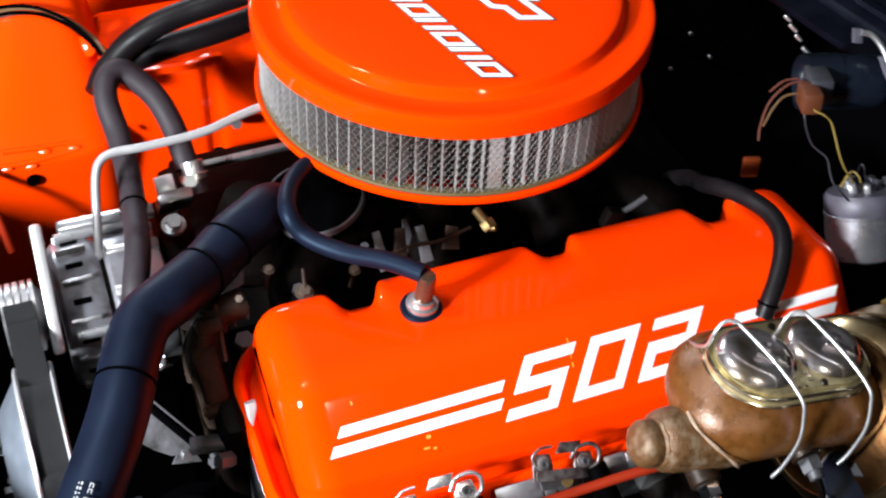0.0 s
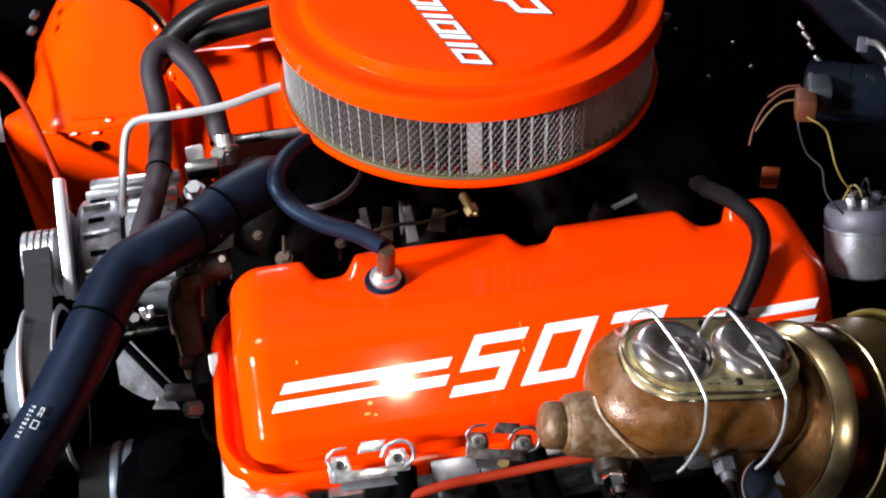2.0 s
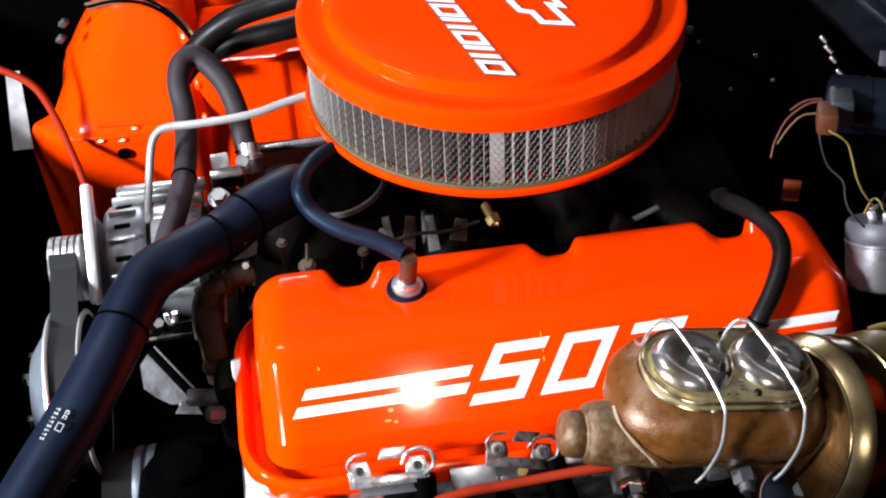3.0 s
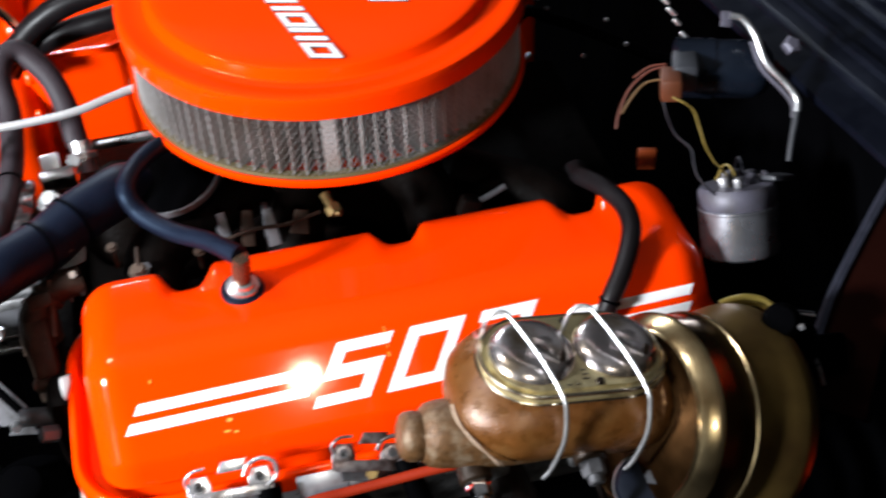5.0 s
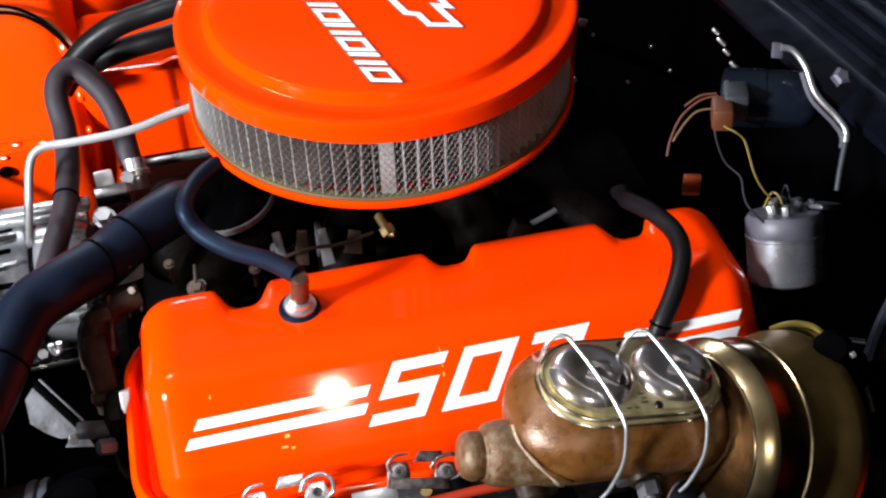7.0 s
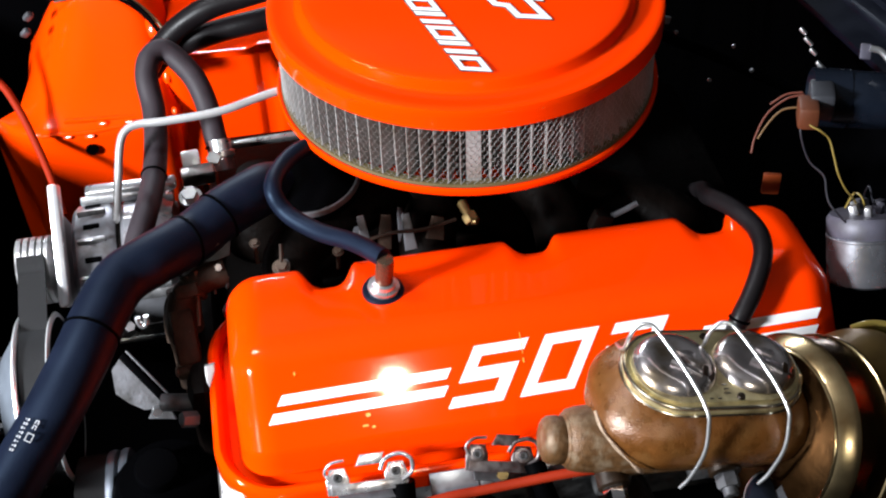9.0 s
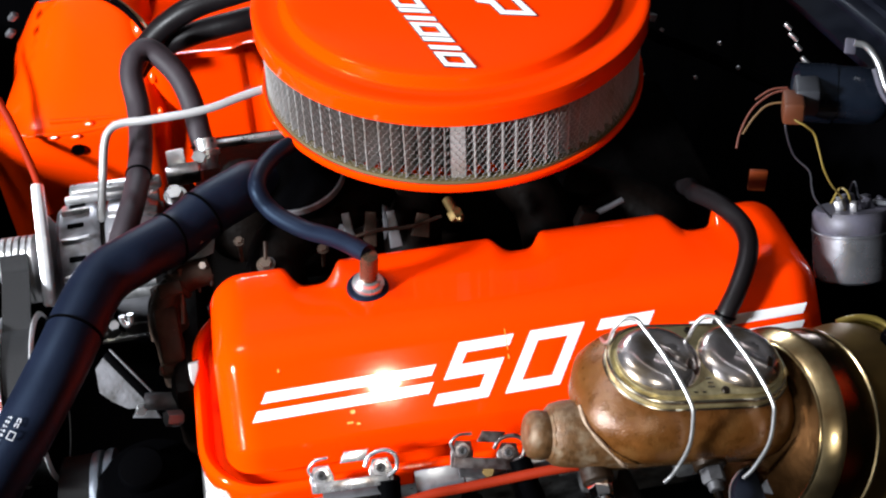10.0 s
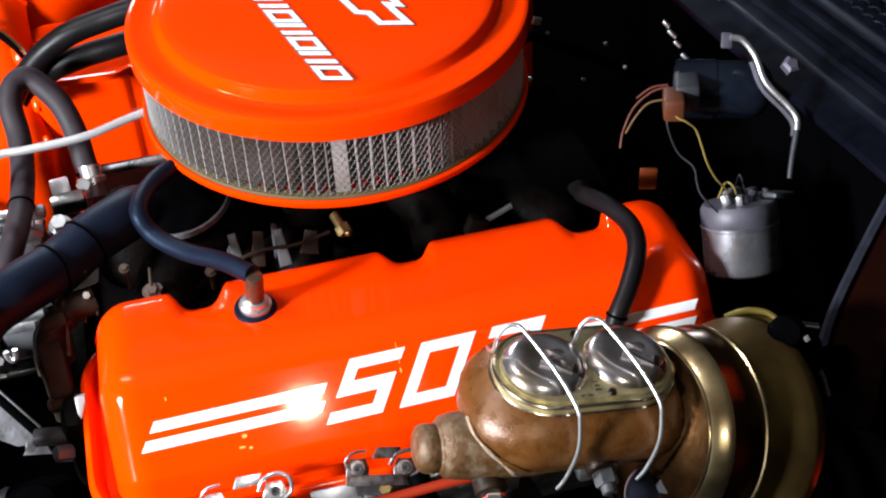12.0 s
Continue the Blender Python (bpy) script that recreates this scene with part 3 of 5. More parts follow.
bm = lathe(B(), [(0.0600, 0.0115), (0.0632, 0.0105), (0.0648, 0.009), (0.0648, 0.011), (0.0632, 0.0135), (0.0605, 0.0140)], pose(-0.176, 0.122, 0.886, 4, -8) @ Matrix.Diagonal((0.68, 0.68, 1, 1)), 48)
part("choke_ring", bm, CAST_GREY, crb)
bm = tube(B(), [(0.066, 0.026, 0.890), (0.080, 0.028, 0.894), (0.094, 0.031, 0.898)], 0.0022, 10, sub=16, ripple=(1, 0.0007))
part("throttle_spring", bm, CAST_GREY, crb)
bm = B(); box(bm, pose(0.062, 0.028, 0.886, 0, 20, 0), 0.018, 0.012, 0.020, 0.003)
part("spring_bracket", bm, DARK_IRON, crb)

# ---------------------------------------------------------------- breather valve and hoses
pcv = thing("breather_valve", (-0.128, -0.045, 0.893), "bronze breather valve with steel collar in a rubber grommet", "valve")
VA, VB = Vector((-0.1345, -0.0260, 0.8915)), Vector((-0.1310, -0.0290, 0.9310))
ax = along(VA, VB)
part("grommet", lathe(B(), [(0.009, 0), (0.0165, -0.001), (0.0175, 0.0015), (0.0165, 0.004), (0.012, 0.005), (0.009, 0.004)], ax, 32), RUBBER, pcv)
part("collar", lathe(B(), [(0.009, 0.003), (0.0125, 0.004), (0.0132, 0.0065), (0.0128, 0.0085), (0.0100, 0.0095), (0.0095, 0.013), (0.0070, 0.014)], ax, 32), STEEL, pcv)
part("stem", lathe(B(), [(0.0070, 0.010), (0.0073, 0.016), (0.0073, 0.035), (0.0066, 0.039), (0, 0.040)], ax, 24), BRONZE, pcv, "dull bronze stem")


def hose(name, pts, r, mat, label, cat="hose", n=18, group="engine hoses", bands=(), sub=10):
    ob = thing(name, pts[0], label, cat, group)
    part("hose_body", tube(B(), pts, r, n, sub), mat, ob)
    line = spline(pts, sub)
    for i, q in enumerate(bands):
        k = int(q * (len(line) - 2))
        d = (line[k + 1] - line[k]).normalized()
        m = along(line[k] - d * 0.0012, line[k] + d)
        rr = r(q) if callable(r) else r
        part("band", lathe(B(), [(rr - 0.0005, 0), (rr + 0.0010, 0.0003), (rr + 0.0012, 0.0012), (rr + 0.0010, 0.0021), (rr - 0.0005, 0.0024)], m, 32), BLACK, ob)
    return ob


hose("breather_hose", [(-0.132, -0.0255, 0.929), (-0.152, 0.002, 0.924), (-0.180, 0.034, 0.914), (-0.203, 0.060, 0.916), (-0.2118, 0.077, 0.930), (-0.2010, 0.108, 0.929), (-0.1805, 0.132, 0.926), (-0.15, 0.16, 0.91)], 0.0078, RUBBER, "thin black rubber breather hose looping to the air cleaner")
hose("vacuum_hose", [(0.186, 0.130, 0.815), (0.176, 0.085, 0.855), (0.163, 0.044, 0.884), (0.1585, 0.0180, 0.903), (0.1665, -0.0085, 0.912), (0.174, -0.035, 0.914), (0.173, -0.0572, 0.912), (0.1658, -0.0743, 0.905), (0.1543, -0.0896, 0.892), (0.1437, -0.0996, 0.880), (0.138, -0.1045, 0.868)], 0.0080, VACUUM_RUBBER, "black rubber hose arching over the valve cover end", bands=(0.93,))
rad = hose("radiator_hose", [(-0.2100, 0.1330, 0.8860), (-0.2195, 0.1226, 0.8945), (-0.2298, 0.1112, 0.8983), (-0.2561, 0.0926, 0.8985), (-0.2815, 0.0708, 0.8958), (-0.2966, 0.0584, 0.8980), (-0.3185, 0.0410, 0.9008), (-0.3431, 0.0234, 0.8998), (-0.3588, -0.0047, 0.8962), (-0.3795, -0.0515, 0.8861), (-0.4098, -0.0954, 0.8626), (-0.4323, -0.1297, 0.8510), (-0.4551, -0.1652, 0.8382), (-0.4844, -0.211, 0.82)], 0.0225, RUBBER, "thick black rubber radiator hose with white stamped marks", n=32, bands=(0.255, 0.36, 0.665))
# white print on the hose, on the side that faces up and out
HD = Vector((-0.0284, -0.0440, -0.0185)).normalized()
HC = Vector((-0.4055, -0.0896, 0.8673))
HV = (Vector((0.16, -0.72, 0.675)) - HD * HD.dot(Vector((0.16, -0.72, 0.675)))).normalized()
HS = HD.cross(HV).normalized()


def print_bar(u, v, sx, sy):
    """One white bar, u along the hose and v round it."""
    a = v / 0.0226
    out = HV * math.cos(a) + HS * math.sin(a)
    bm = B(); box(bm, frame_at(HC + HD * u + out * 0.0228, HD, out.cross(HD)), sx, sy, 0.0005, 0)
    part("printed_bar", bm, PRINT_GREY, rad, smooth=False)


for k in range(8):
    for v, sy in ((-0.0022, 0.0016), (0.0006, 0.0022)):
        print_bar(0.008 + 0.0036 * k, 0.0140 - v * 0.8, 0.0019 if (k + (v > 0)) % 3 else 0.0008, sy * 0.55)
for k in range(2):
    print_bar(0.008 + 0.0042 * k, 0.0140 - 0.0085, 0.0030, 0.0007)
    print_bar(0.008 + 0.0042 * k, 0.0140 - 0.0062, 0.0030, 0.0007)
    print_bar(0.0066 + 0.0042 * k, 0.0140 - 0.0073, 0.0006, 0.0026)
for u, v, sx, sy in ((0.0205, 0.0098, 0.0066, 0.0006), (0.0205, 0.0050, 0.0066, 0.0006), (0.0175, 0.0074, 0.0006, 0.0050), (0.0235, 0.0074, 0.0006, 0.0050)):
    print_bar(u, 0.0140 - v, sx, sy)

hose("heater_hose", [(-0.345, 0.085, 0.846), (-0.337, 0.103, 0.866), (-0.3293, 0.130, 0.8715), (-0.3245, 0.160, 0.8692), (-0.3203, 0.195, 0.8680), (-0.3165, 0.235, 0.8755), (-0.3161, 0.272, 0.8880), (-0.319, 0.295, 0.9060), (-0.3164, 0.3084, 0.9167), (-0.3100, 0.3168, 0.9210), (-0.3010, 0.3204, 0.9219), (-0.2910, 0.3162, 0.9159), (-0.2746, 0.299, 0.9005), (-0.2657, 0.278, 0.8810), (-0.2620, 0.254, 0.860), (-0.2590, 0.240, 0.845)], 0.0112, GREY_RUBBER, "weathered grey rubber heater hose bent down to a steel nipple", bands=(0.27, 0.97))
hose("heater_hose", [(-0.3225, 0.3407, 0.8870), (-0.3128, 0.3542, 0.8958), (-0.3009, 0.3607, 0.9049), (-0.2876, 0.3635, 0.9161), (-0.2716, 0.3632, 0.9273), (-0.2538, 0.3623, 0.9367), (-0.2267, 0.3615, 0.9446), (-0.16, 0.36, 0.958), (-0.05, 0.40, 0.95), (0.33, 0.46, 0.93)], 0.0118, VACUUM_RUBBER, "dark heater hose running behind the air cleaner")
hose("heater_hose", [(-0.3213, 0.3592, 0.8731), (-0.3079, 0.3689, 0.8829), (-0.2916, 0.3706, 0.8904), (-0.2731, 0.3695, 0.8981), (-0.2436, 0.3676, 0.9067), (-0.18, 0.370, 0.9155), (-0.04, 0.42, 0.91), (0.33, 0.50, 0.88)], 0.0118, VACUUM_RUBBER, "dark heater hose running behind the air cleaner")
hose("steel_line", [(-0.06, 0.235, 0.945), (-0.197, 0.222, 0.926), (-0.249, 0.214, 0.918), (-0.300, 0.216, 0.913), (-0.326, 0.219, 0.911), (-0.339, 0.217, 0.907), (-0.346, 0.210, 0.897), (-0.352, 0.192, 0.874), (-0.361, 0.158, 0.836), (-0.368, 0.14, 0.80)], 0.0039, PALE_LINE, "bent pale steel line above the alternator", "pipe", 12)

ths = thing("thermostat_housing", (-0.262, 0.18, 0.80), "dark thermostat housing with bright bolts and steel nipple", "housing")
bm = lathe(B(), [(0, 0), (0.040, 0), (0.042, 0.004), (0.042, 0.020), (0.034, 0.034), (0.026, 0.060), (0.02, 0.075), (0, 0.078)], pose(-0.225, 0.170, 0.80), 40)
part("body", bm, DARK_IRON, ths)
bm = hexnut(B(), (-0.290, 0.180, 0.848), (-0.290, 0.175, 0.859), 0.0078)
lathe(bm, [(0, 0), (0.0108, 0), (0.0112, 0.002), (0.0108, 0.004), (0, 0.004)], along((-0.290, 0.181, 0.846), (-0.290, 0.177, 0.862)), 32)
part("bolt", bm, STEEL, ths, "bright plated bolt and washer")
bm = lathe(B(), [(0, 0), (0.010, 0), (0.010, 0.012), (0.0130, 0.013), (0.0130, 0.018), (0.0105, 0.019), (0.0105, 0.03), (0, 0.03)], along((-0.257, 0.228, 0.838), (-0.258, 0.243, 0.858)), 24)
part("nipple", bm, STEEL, ths)
bm = B(); box(bm, pose(-0.282, 0.215, 0.846, 30, 0, 5), 0.032, 0.012, 0.030, 0.003)
part("lifting_tab", bm, ALUMINIUM, ths)
bm = B(); box(bm, pose(-0.205, 0.262, 0.842, 30, 0, 2), 0.10, 0.006, 0.012, 0.002)
part("bracket_strip", bm, STEEL, ths)

# ---------------------------------------------------------------- alternator and belt drive
alt = thing("alternator", (-0.345, 0.17, 0.74), "bare aluminium alternator with chrome bracket plate and pulley", "alternator")
AX = Matrix.Translation((-0.412, 0.165, 0.785)) @ Matrix.Rotation(radians(90), 4, "Y")
part("front_case", lathe(B(), [(0.02, 0.012), (0.060, 0.012), (0.064, 0.016), (0.066, 0.045), (0.062, 0.052), (0.0, 0.052)], AX, 48), ALU_BRIGHT, alt)
part("rear_case", lathe(B(), [(0, 0.056), (0.060, 0.056), (0.065, 0.060), (0.065, 0.090), (0.058, 0.104), (0.03, 0.110), (0, 0.110)], AX, 48), ALU_BRIGHT, alt)
part("stator_ring", lathe(B(), [(0.05, 0.050), (0.0605, 0.050), (0.0605, 0.058), (0.05, 0.058)], AX, 48), DARK_IRON, alt)
for k in range(10):
    a = radians(36 * k)
    m = AX @ Matrix.Rotation(a, 4, "Z")
    bm = B(); box(bm, m @ pose(0.060, 0, 0.082), 0.012, 0.010, 0.046, 0.002)
    part("case_rib", bm, ALUMINIUM, alt)
for k in range(4):
    a = radians(90 * k + 62)
    m = AX @ Matrix.Rotation(a, 4, "Z")
    bm = rod(B(), m @ Vector((0.069, 0, 0.020)), m @ Vector((0.069, 0, 0.098)), 0.0045)
    part("through_bolt", bm, STEEL, alt)
for k in range(12):
    m = AX @ Matrix.Rotation(radians(30 * k + 8), 4, "Z")
    # solid black box for the dark inside a slot; the case is not cut
    bm = B(); box(bm, m @ pose(0.0652, 0, 0.031, 0, 2, 0), 0.0026, 0.0052, 0.0150, 0.001)
    part("vent_slot_dark", bm, BLACK, alt)
    bm = B(); box(bm, m @ pose(0.0645, 0.0165, 0.031, 0, 2, 0), 0.0060, 0.0040, 0.0260, 0.0015)
    part("case_fin", bm, ALUMINIUM, alt)
bm = B(); box(bm, frame_at((-0.4068, 0.128, 0.8555), (-0.0035, -0.076, -0.083), (1, -0.02, 0)), 0.110, 0.0095, 0.018, 0.003)
part("bracket_bar", bm, POLISHED, alt, "bright polished bracket bar")
bm = prism(B(), [(-0.045, 0.0), (0.045, 0.0), (0.030, 0.075), (-0.030, 0.075)], frame_at((-0.410, 0.1275, 0.842), (0.0, -0.0605, -0.0665), (0, 0.7, -0.7)), 0.004, 0.001)
part("bracket_web", bm, DULL_STEEL, alt)
bm = B(); box(bm, pose(-0.345, 0.205, 0.850), 0.085, 0.014, 0.010, 0.003)
part("top_strap", bm, STEEL, alt)
PX = Matrix.Translation((-0.4465, 0.132, 0.826)) @ Matrix.Rotation(radians(90), 4, "Y")
prof = [(0, 0), (0.024, 0.0), (0.031, 0.0)]
for k in range(4):
    prof += [(0.031, 0.0045 + 0.0062 * k), (0.0265, 0.0052 + 0.0062 * k), (0.0265, 0.0060 + 0.0062 * k), (0.031, 0.0066 + 0.0062 * k)]
prof += [(0.031, 0.0285), (0.024, 0.030), (0.012, 0.040), (0.0, 0.042)]
part("grooved_pulley", lathe(B(), prof, PX, 48), ALUMINIUM, alt)

pul = thing("drive_pulley", (-0.46, 0.034, 0.68), "polished steel drive pulley carrying a flat black belt", "pulley")
QX = Matrix.Translation((-0.4475, 0.034, 0.760)) @ Matrix.Rotation(radians(90), 4, "Y")
part("hub_cone", lathe(B(), [(0, -0.0185), (0.012, -0.0185), (0.013, -0.0205), (0.036, -0.0205), (0.043, -0.0195), (0.047, -0.0170), (0.066, -0.0035), (0.069, 0.0)], QX, 72), PULLEY_STEEL, pul)
part("rim", lathe(B(), [(0.066, -0.0016), (0.0738, -0.0016), (0.0768, -0.0004), (0.0772, 0.0010), (0.0755, 0.0026), (0.070, 0.003)], QX, 72), POLISHED, pul, "worn bright pulley rim")
part("drum", lathe(B(), [(0.0715, 0.002), (0.0715, 0.028)], QX, 72), BELT, pul)
part("rim", lathe(B(), [(0.070, 0.027), (0.0748, 0.0275), (0.0765, 0.0290), (0.0748, 0.0306), (0.0715, 0.0310)], QX, 72), POLISHED, pul)
part("back_disc", lathe(B(), [(0.0718, 0.0300), (0.05, 0.0312), (0, 0.0312)], QX, 72), BLACK, pul)
for k in range(6):
    m = QX @ Matrix.Rotation(radians(60 * k + 15), 4, "Z")
    part("bolt", hexnut(B(), m @ Vector((0.037, 0, -0.0195)), m @ Vector((0.037, 0, -0.0262)), 0.0062), CHROME, pul)
blt = thing("serpentine_belt", (-0.44, 0.08, 0.68), "flat black ribbed rubber drive belt over the pulleys", "belt")
bm, pts = B(), []
for a in range(-50, 40, 6):
    pts.append((0.034 - 0.0722 * math.cos(radians(a)), 0.760 + 0.0722 * math.sin(radians(a))))
for a in range(36, 70, 6):
    pts.append((0.132 - 0.0315 * math.cos(radians(a)), 0.826 + 0.0315 * math.sin(radians(a))))
rings = []
for i, (y, z) in enumerate(pts):
    p, q = Vector(pts[max(i - 1, 0)]), Vector(pts[min(i + 1, len(pts) - 1)])
    d = (q - p).normalized()
    nx, nz = -d.y, d.x
    rings.append([bm.verts.new((x, y + nx * o, z + nz * o)) for x, o in ((-0.4445, 0), (-0.4205, 0), (-0.4205, 0.0028), (-0.4445, 0.0028))])
for a, b in zip(rings, rings[1:]):
    for k in range(4):
        bm.faces.new((a[k], a[(k + 1) % 4], b[(k + 1) % 4], b[k]))
bm.faces.new(rings[0][::-1]), bm.faces.new(rings[-1])
part("belt_band", bm, BELT, blt)

low = thing("crank_pulley", (-0.40, -0.06, 0.58), "dark lower pulley with a bright machined edge", "pulley")
LX = Matrix.Translation((-0.388, -0.045, 0.668)) @ Matrix.Rotation(radians(90), 4, "Y")
part("rim", lathe(B(), [(0.05, -0.001), (0.0665, -0.001), (0.0675, 0.002), (0.0665, 0.006), (0.060, 0.0065), (0.060, 0.0095), (0.0665, 0.010), (0.0675, 0.013), (0.0665, 0.017), (0, 0.018)], LX, 60), PULLEY_STEEL, low)
part("belt_band", lathe(B(), [(0.062, -0.028), (0.0655, -0.027), (0.0655, -0.001), (0.062, -0.001)], LX, 60), BELT, low)
pmp = thing("steering_pump", (-0.33, -0.06, 0.66), "dark power steering pump with a round black cap", "pump")
part("reservoir", lathe(B(), [(0, 0), (0.045, 0), (0.05, 0.01), (0.05, 0.07), (0.04, 0.085), (0.0, 0.09)], pose(-0.335, -0.060, 0.660), 40), BLACK, pmp)
part("cap", lathe(B(), [(0, 0), (0.018, 0), (0.0195, 0.003), (0.0195, 0.013), (0.0175, 0.016), (0, 0.017)], pose(-0.340, -0.060, 0.748, 15), 40), BLACK, pmp)
bm = prism(B(), [(0, 0), (0.024, -0.004), (0.014, 0.020)], frame_at((-0.344, -0.020, 0.776), (1, 0, 0), (0.1, 0.5, 0.6)), 0.004, 0.001)
part("cap_bracket", bm, CAST_GREY, pmp)
PO = Vector((-0.358, 0.0036, 0.8293))
PL = frame_at(PO, (0.0298, -0.0290, -0.0286), (-0.0074, -0.0049, -0.0072))
quad = []
for q in ((-0.3654, -0.0013, 0.8221), (-0.358, 0.0036, 0.8293), (-0.3282, -0.0254, 0.8007), (-0.3299, -0.0288, 0.7963), (-0.3432, -0.0271, 0.7959), (-0.3551, -0.0212, 0.8006), (-0.3649, -0.0145, 0.8067)):
    v = PL.inverted() @ Vector(q)
    quad.append((v.x, v.y))
part("bracket_plate", prism(B(), quad, PL @ pose(0, 0, -0.004), 0.004, 0.0008), CAST_GREY, pmp, "grey cast bracket plate")
bm = B(); box(bm, frame_at((-0.3415, -0.0098, 0.8165), (0.0298, -0.0290, -0.0286), (0.5, 0.5, 0.5)), 0.052, 0.007, 0.008, 0.002)
part("plate_edge", bm, BLACK, pmp)
bm = B(); box(bm, frame_at((-0.3375, -0.0080, 0.8205), (0.0298, -0.0290, -0.0286), (0.5, 0.5, 0.5)), 0.050, 0.0018, 0.004, 0.0006)
part("plate_lip", bm, CAST_GREY, pmp)
part("bolt", hexnut(B(), (-0.3335, -0.029, 0.7965), (-0.3325, -0.037, 0.800), 0.0045), STEEL, pmp)
bm = tube(B(), [(-0.328, -0.028, 0.802), (-0.315, -0.031, 0.8025), (-0.2914, -0.034, 0.8011), (-0.262, -0.036, 0.800)], 0.0075, 12)
part("bracket_arm", bm, CAST_GREY, pmp)

frt = thing("timing_cover", (-0.29, 0.08, 0.55), "engine front cover coloured dark for shade, with small bolts", "engine cover")
bm = B(); box(bm, pose(-0.290, 0.10, 0.66), 0.03, 0.30, 0.34, 0.015)
part("plate", bm, DARK_IRON, frt)
bm = tube(B(), [(-0.300, 0.045, 0.86), (-0.30, 0.030, 0.83), (-0.298, 0.020, 0.79), (-0.296, -0.005, 0.76)], 0.014, 14)
part("water_neck", bm, GRIMY_BROWN, frt)
for y, z in ((0.03, 0.845), (-0.02, 0.765), (0.05, 0.80), (-0.05, 0.80)):
    part("bolt", hexnut(B(), (-0.300, y, z), (-0.312, y - 0.004, z + 0.006), 0.007), CAST_GREY, frt)

# ---------------------------------------------------------------- master cylinder and booster
mc = thing("master_cylinder", (0.06, -0.215, 0.87), "rust-brown cast iron brake master cylinder with plated lid", "master cylinder")
# own axes: origin at the middle of the lid's foot, nose up towards the radiator
MC0 = Matrix.Translation((0.074, -0.2102, 0.9475)) @ Matrix.Rotation(radians(10), 4, "Y")
bm, rings = B(), []
for z, xa, xb, ya, yb, r in ((0.000, -0.066, 0.066, -0.0375, 0.0385, 0.0370), (-0.003, -0.069, 0.073, -0.0430, 0.0435, 0.0410), (-0.010, -0.077, 0.080, -0.0495, 0.0490, 0.0440), (-0.020, -0.083, 0.084, -0.0535, 0.0520, 0.0460), (-0.032, -0.084, 0.084, -0.0530, 0.0480, 0.0460), (-0.044, -0.079, 0.083, -0.0475, 0.0380, 0.0400), (-0.054, -0.074, 0.081, -0.0385, 0.0250, 0.0300), (-0.061, -0.063, 0.079, -0.0295, 0.0150, 0.0200)):
    ring = []
    for x, y in round_rect(xb - xa, yb - ya, r, 10):
        p = Vector(((xa + xb) / 2 + x, (ya + yb) / 2 + y, z))
        ring.append(bm.verts.new(MC0 @ (p + Vector((1, 1, 0.6)) * (0.0006 * noise.noise(p * 60)))))
    rings.append(ring)
for a, b in zip(rings, rings[1:]):
    for i in range(len(a)):
        bm.faces.new((a[i], b[i], b[(i + 1) % len(a)], a[(i + 1) % len(a)]))
bm.faces.new(rings[0]), bm.faces.new(rings[-1][::-1])
part("reservoir_body", bm, RUST_IRON, mc)
BORE = MC0 @ Matrix.Translation((-0.067, -0.013, -0.0490)) @ Matrix.Rotation(radians(90), 4, "Y")
bm = lathe(B(), [(0.0185, -0.0335), (0.0215, -0.031), (0.0232, -0.024), (0.0240, -0.014), (0.0262, -0.004), (0.0275, 0.006), (0.0255, 0.05), (0.0255, 0.165), (0, 0.165)], BORE, 40)
part("bore", bm, RUST_BLAST, mc, "sand-blasted cast bore")
bm = lathe(B(), [(0, -0.0500), (0.0105, -0.0505), (0.0150, -0.0485), (0.0172, -0.0450), (0.0176, -0.0390), (0.0168, -0.0355), (0.0188, -0.0342), (0.0196, -0.0318), (0.0, -0.030)], BORE, 12)
part("end_plug", bm, RUST_BLAST, mc, "faceted rusty end plug")
# seam coloured paler than the body to paint its glint
bm = tube(B(), [MC0 @ Vector(q) for q in ((-0.0835, -0.012, -0.0215), (-0.0815, -0.026, -0.0250), (-0.0760, -0.036, -0.0280), (-0.0680, -0.0445, -0.0330), (-0.0600, -0.0500, -0.0385), (-0.0545, -0.0500, -0.0435))], lambda k: 0.0013 + 0.0004 * math.sin(k * 17), 8)
part("casting_seam", bm, SEAM_GLINT, mc, "casting seam with its glint in a paler colour")
part("mount_flange", prism(B(), round_rect(0.075, 0.084, 0.022, 8), MC0 @ Matrix.Translation((0.086, -0.006, -0.042)) @ Matrix.Rotation(radians(90), 4, "Y"), 0.011, 0.002), GRIME_SHADE, mc, "mounting flange with grime and shade in its dark colour")
bm = prism(B(), round_rect(0.1295, 0.0750, 0.0370, 14), MC0, 0.0050, 0.0016)
prism(bm, round_rect(0.1190, 0.0650, 0.0320, 14), MC0 @ pose(0, 0, 0.0050), 0.0022, 0.001)
for zz, grow, rr in ((-0.0005, 0.0, 0.0017), (0.0048, -0.0015, 0.0014)):
    rim = [MC0 @ Vector((x, y, zz)) for x, y in round_rect(0.1305 + 2 * grow, 0.0760 + 2 * grow, 0.0375 + grow, 14)]
    part("lid_rim", tube(B(), rim + rim[:2], rr, 8, raw=True), PLATED_RIM, mc)
ld = part("lid", bm, LID_PLATE, mc, "olive gold plated steel lid")
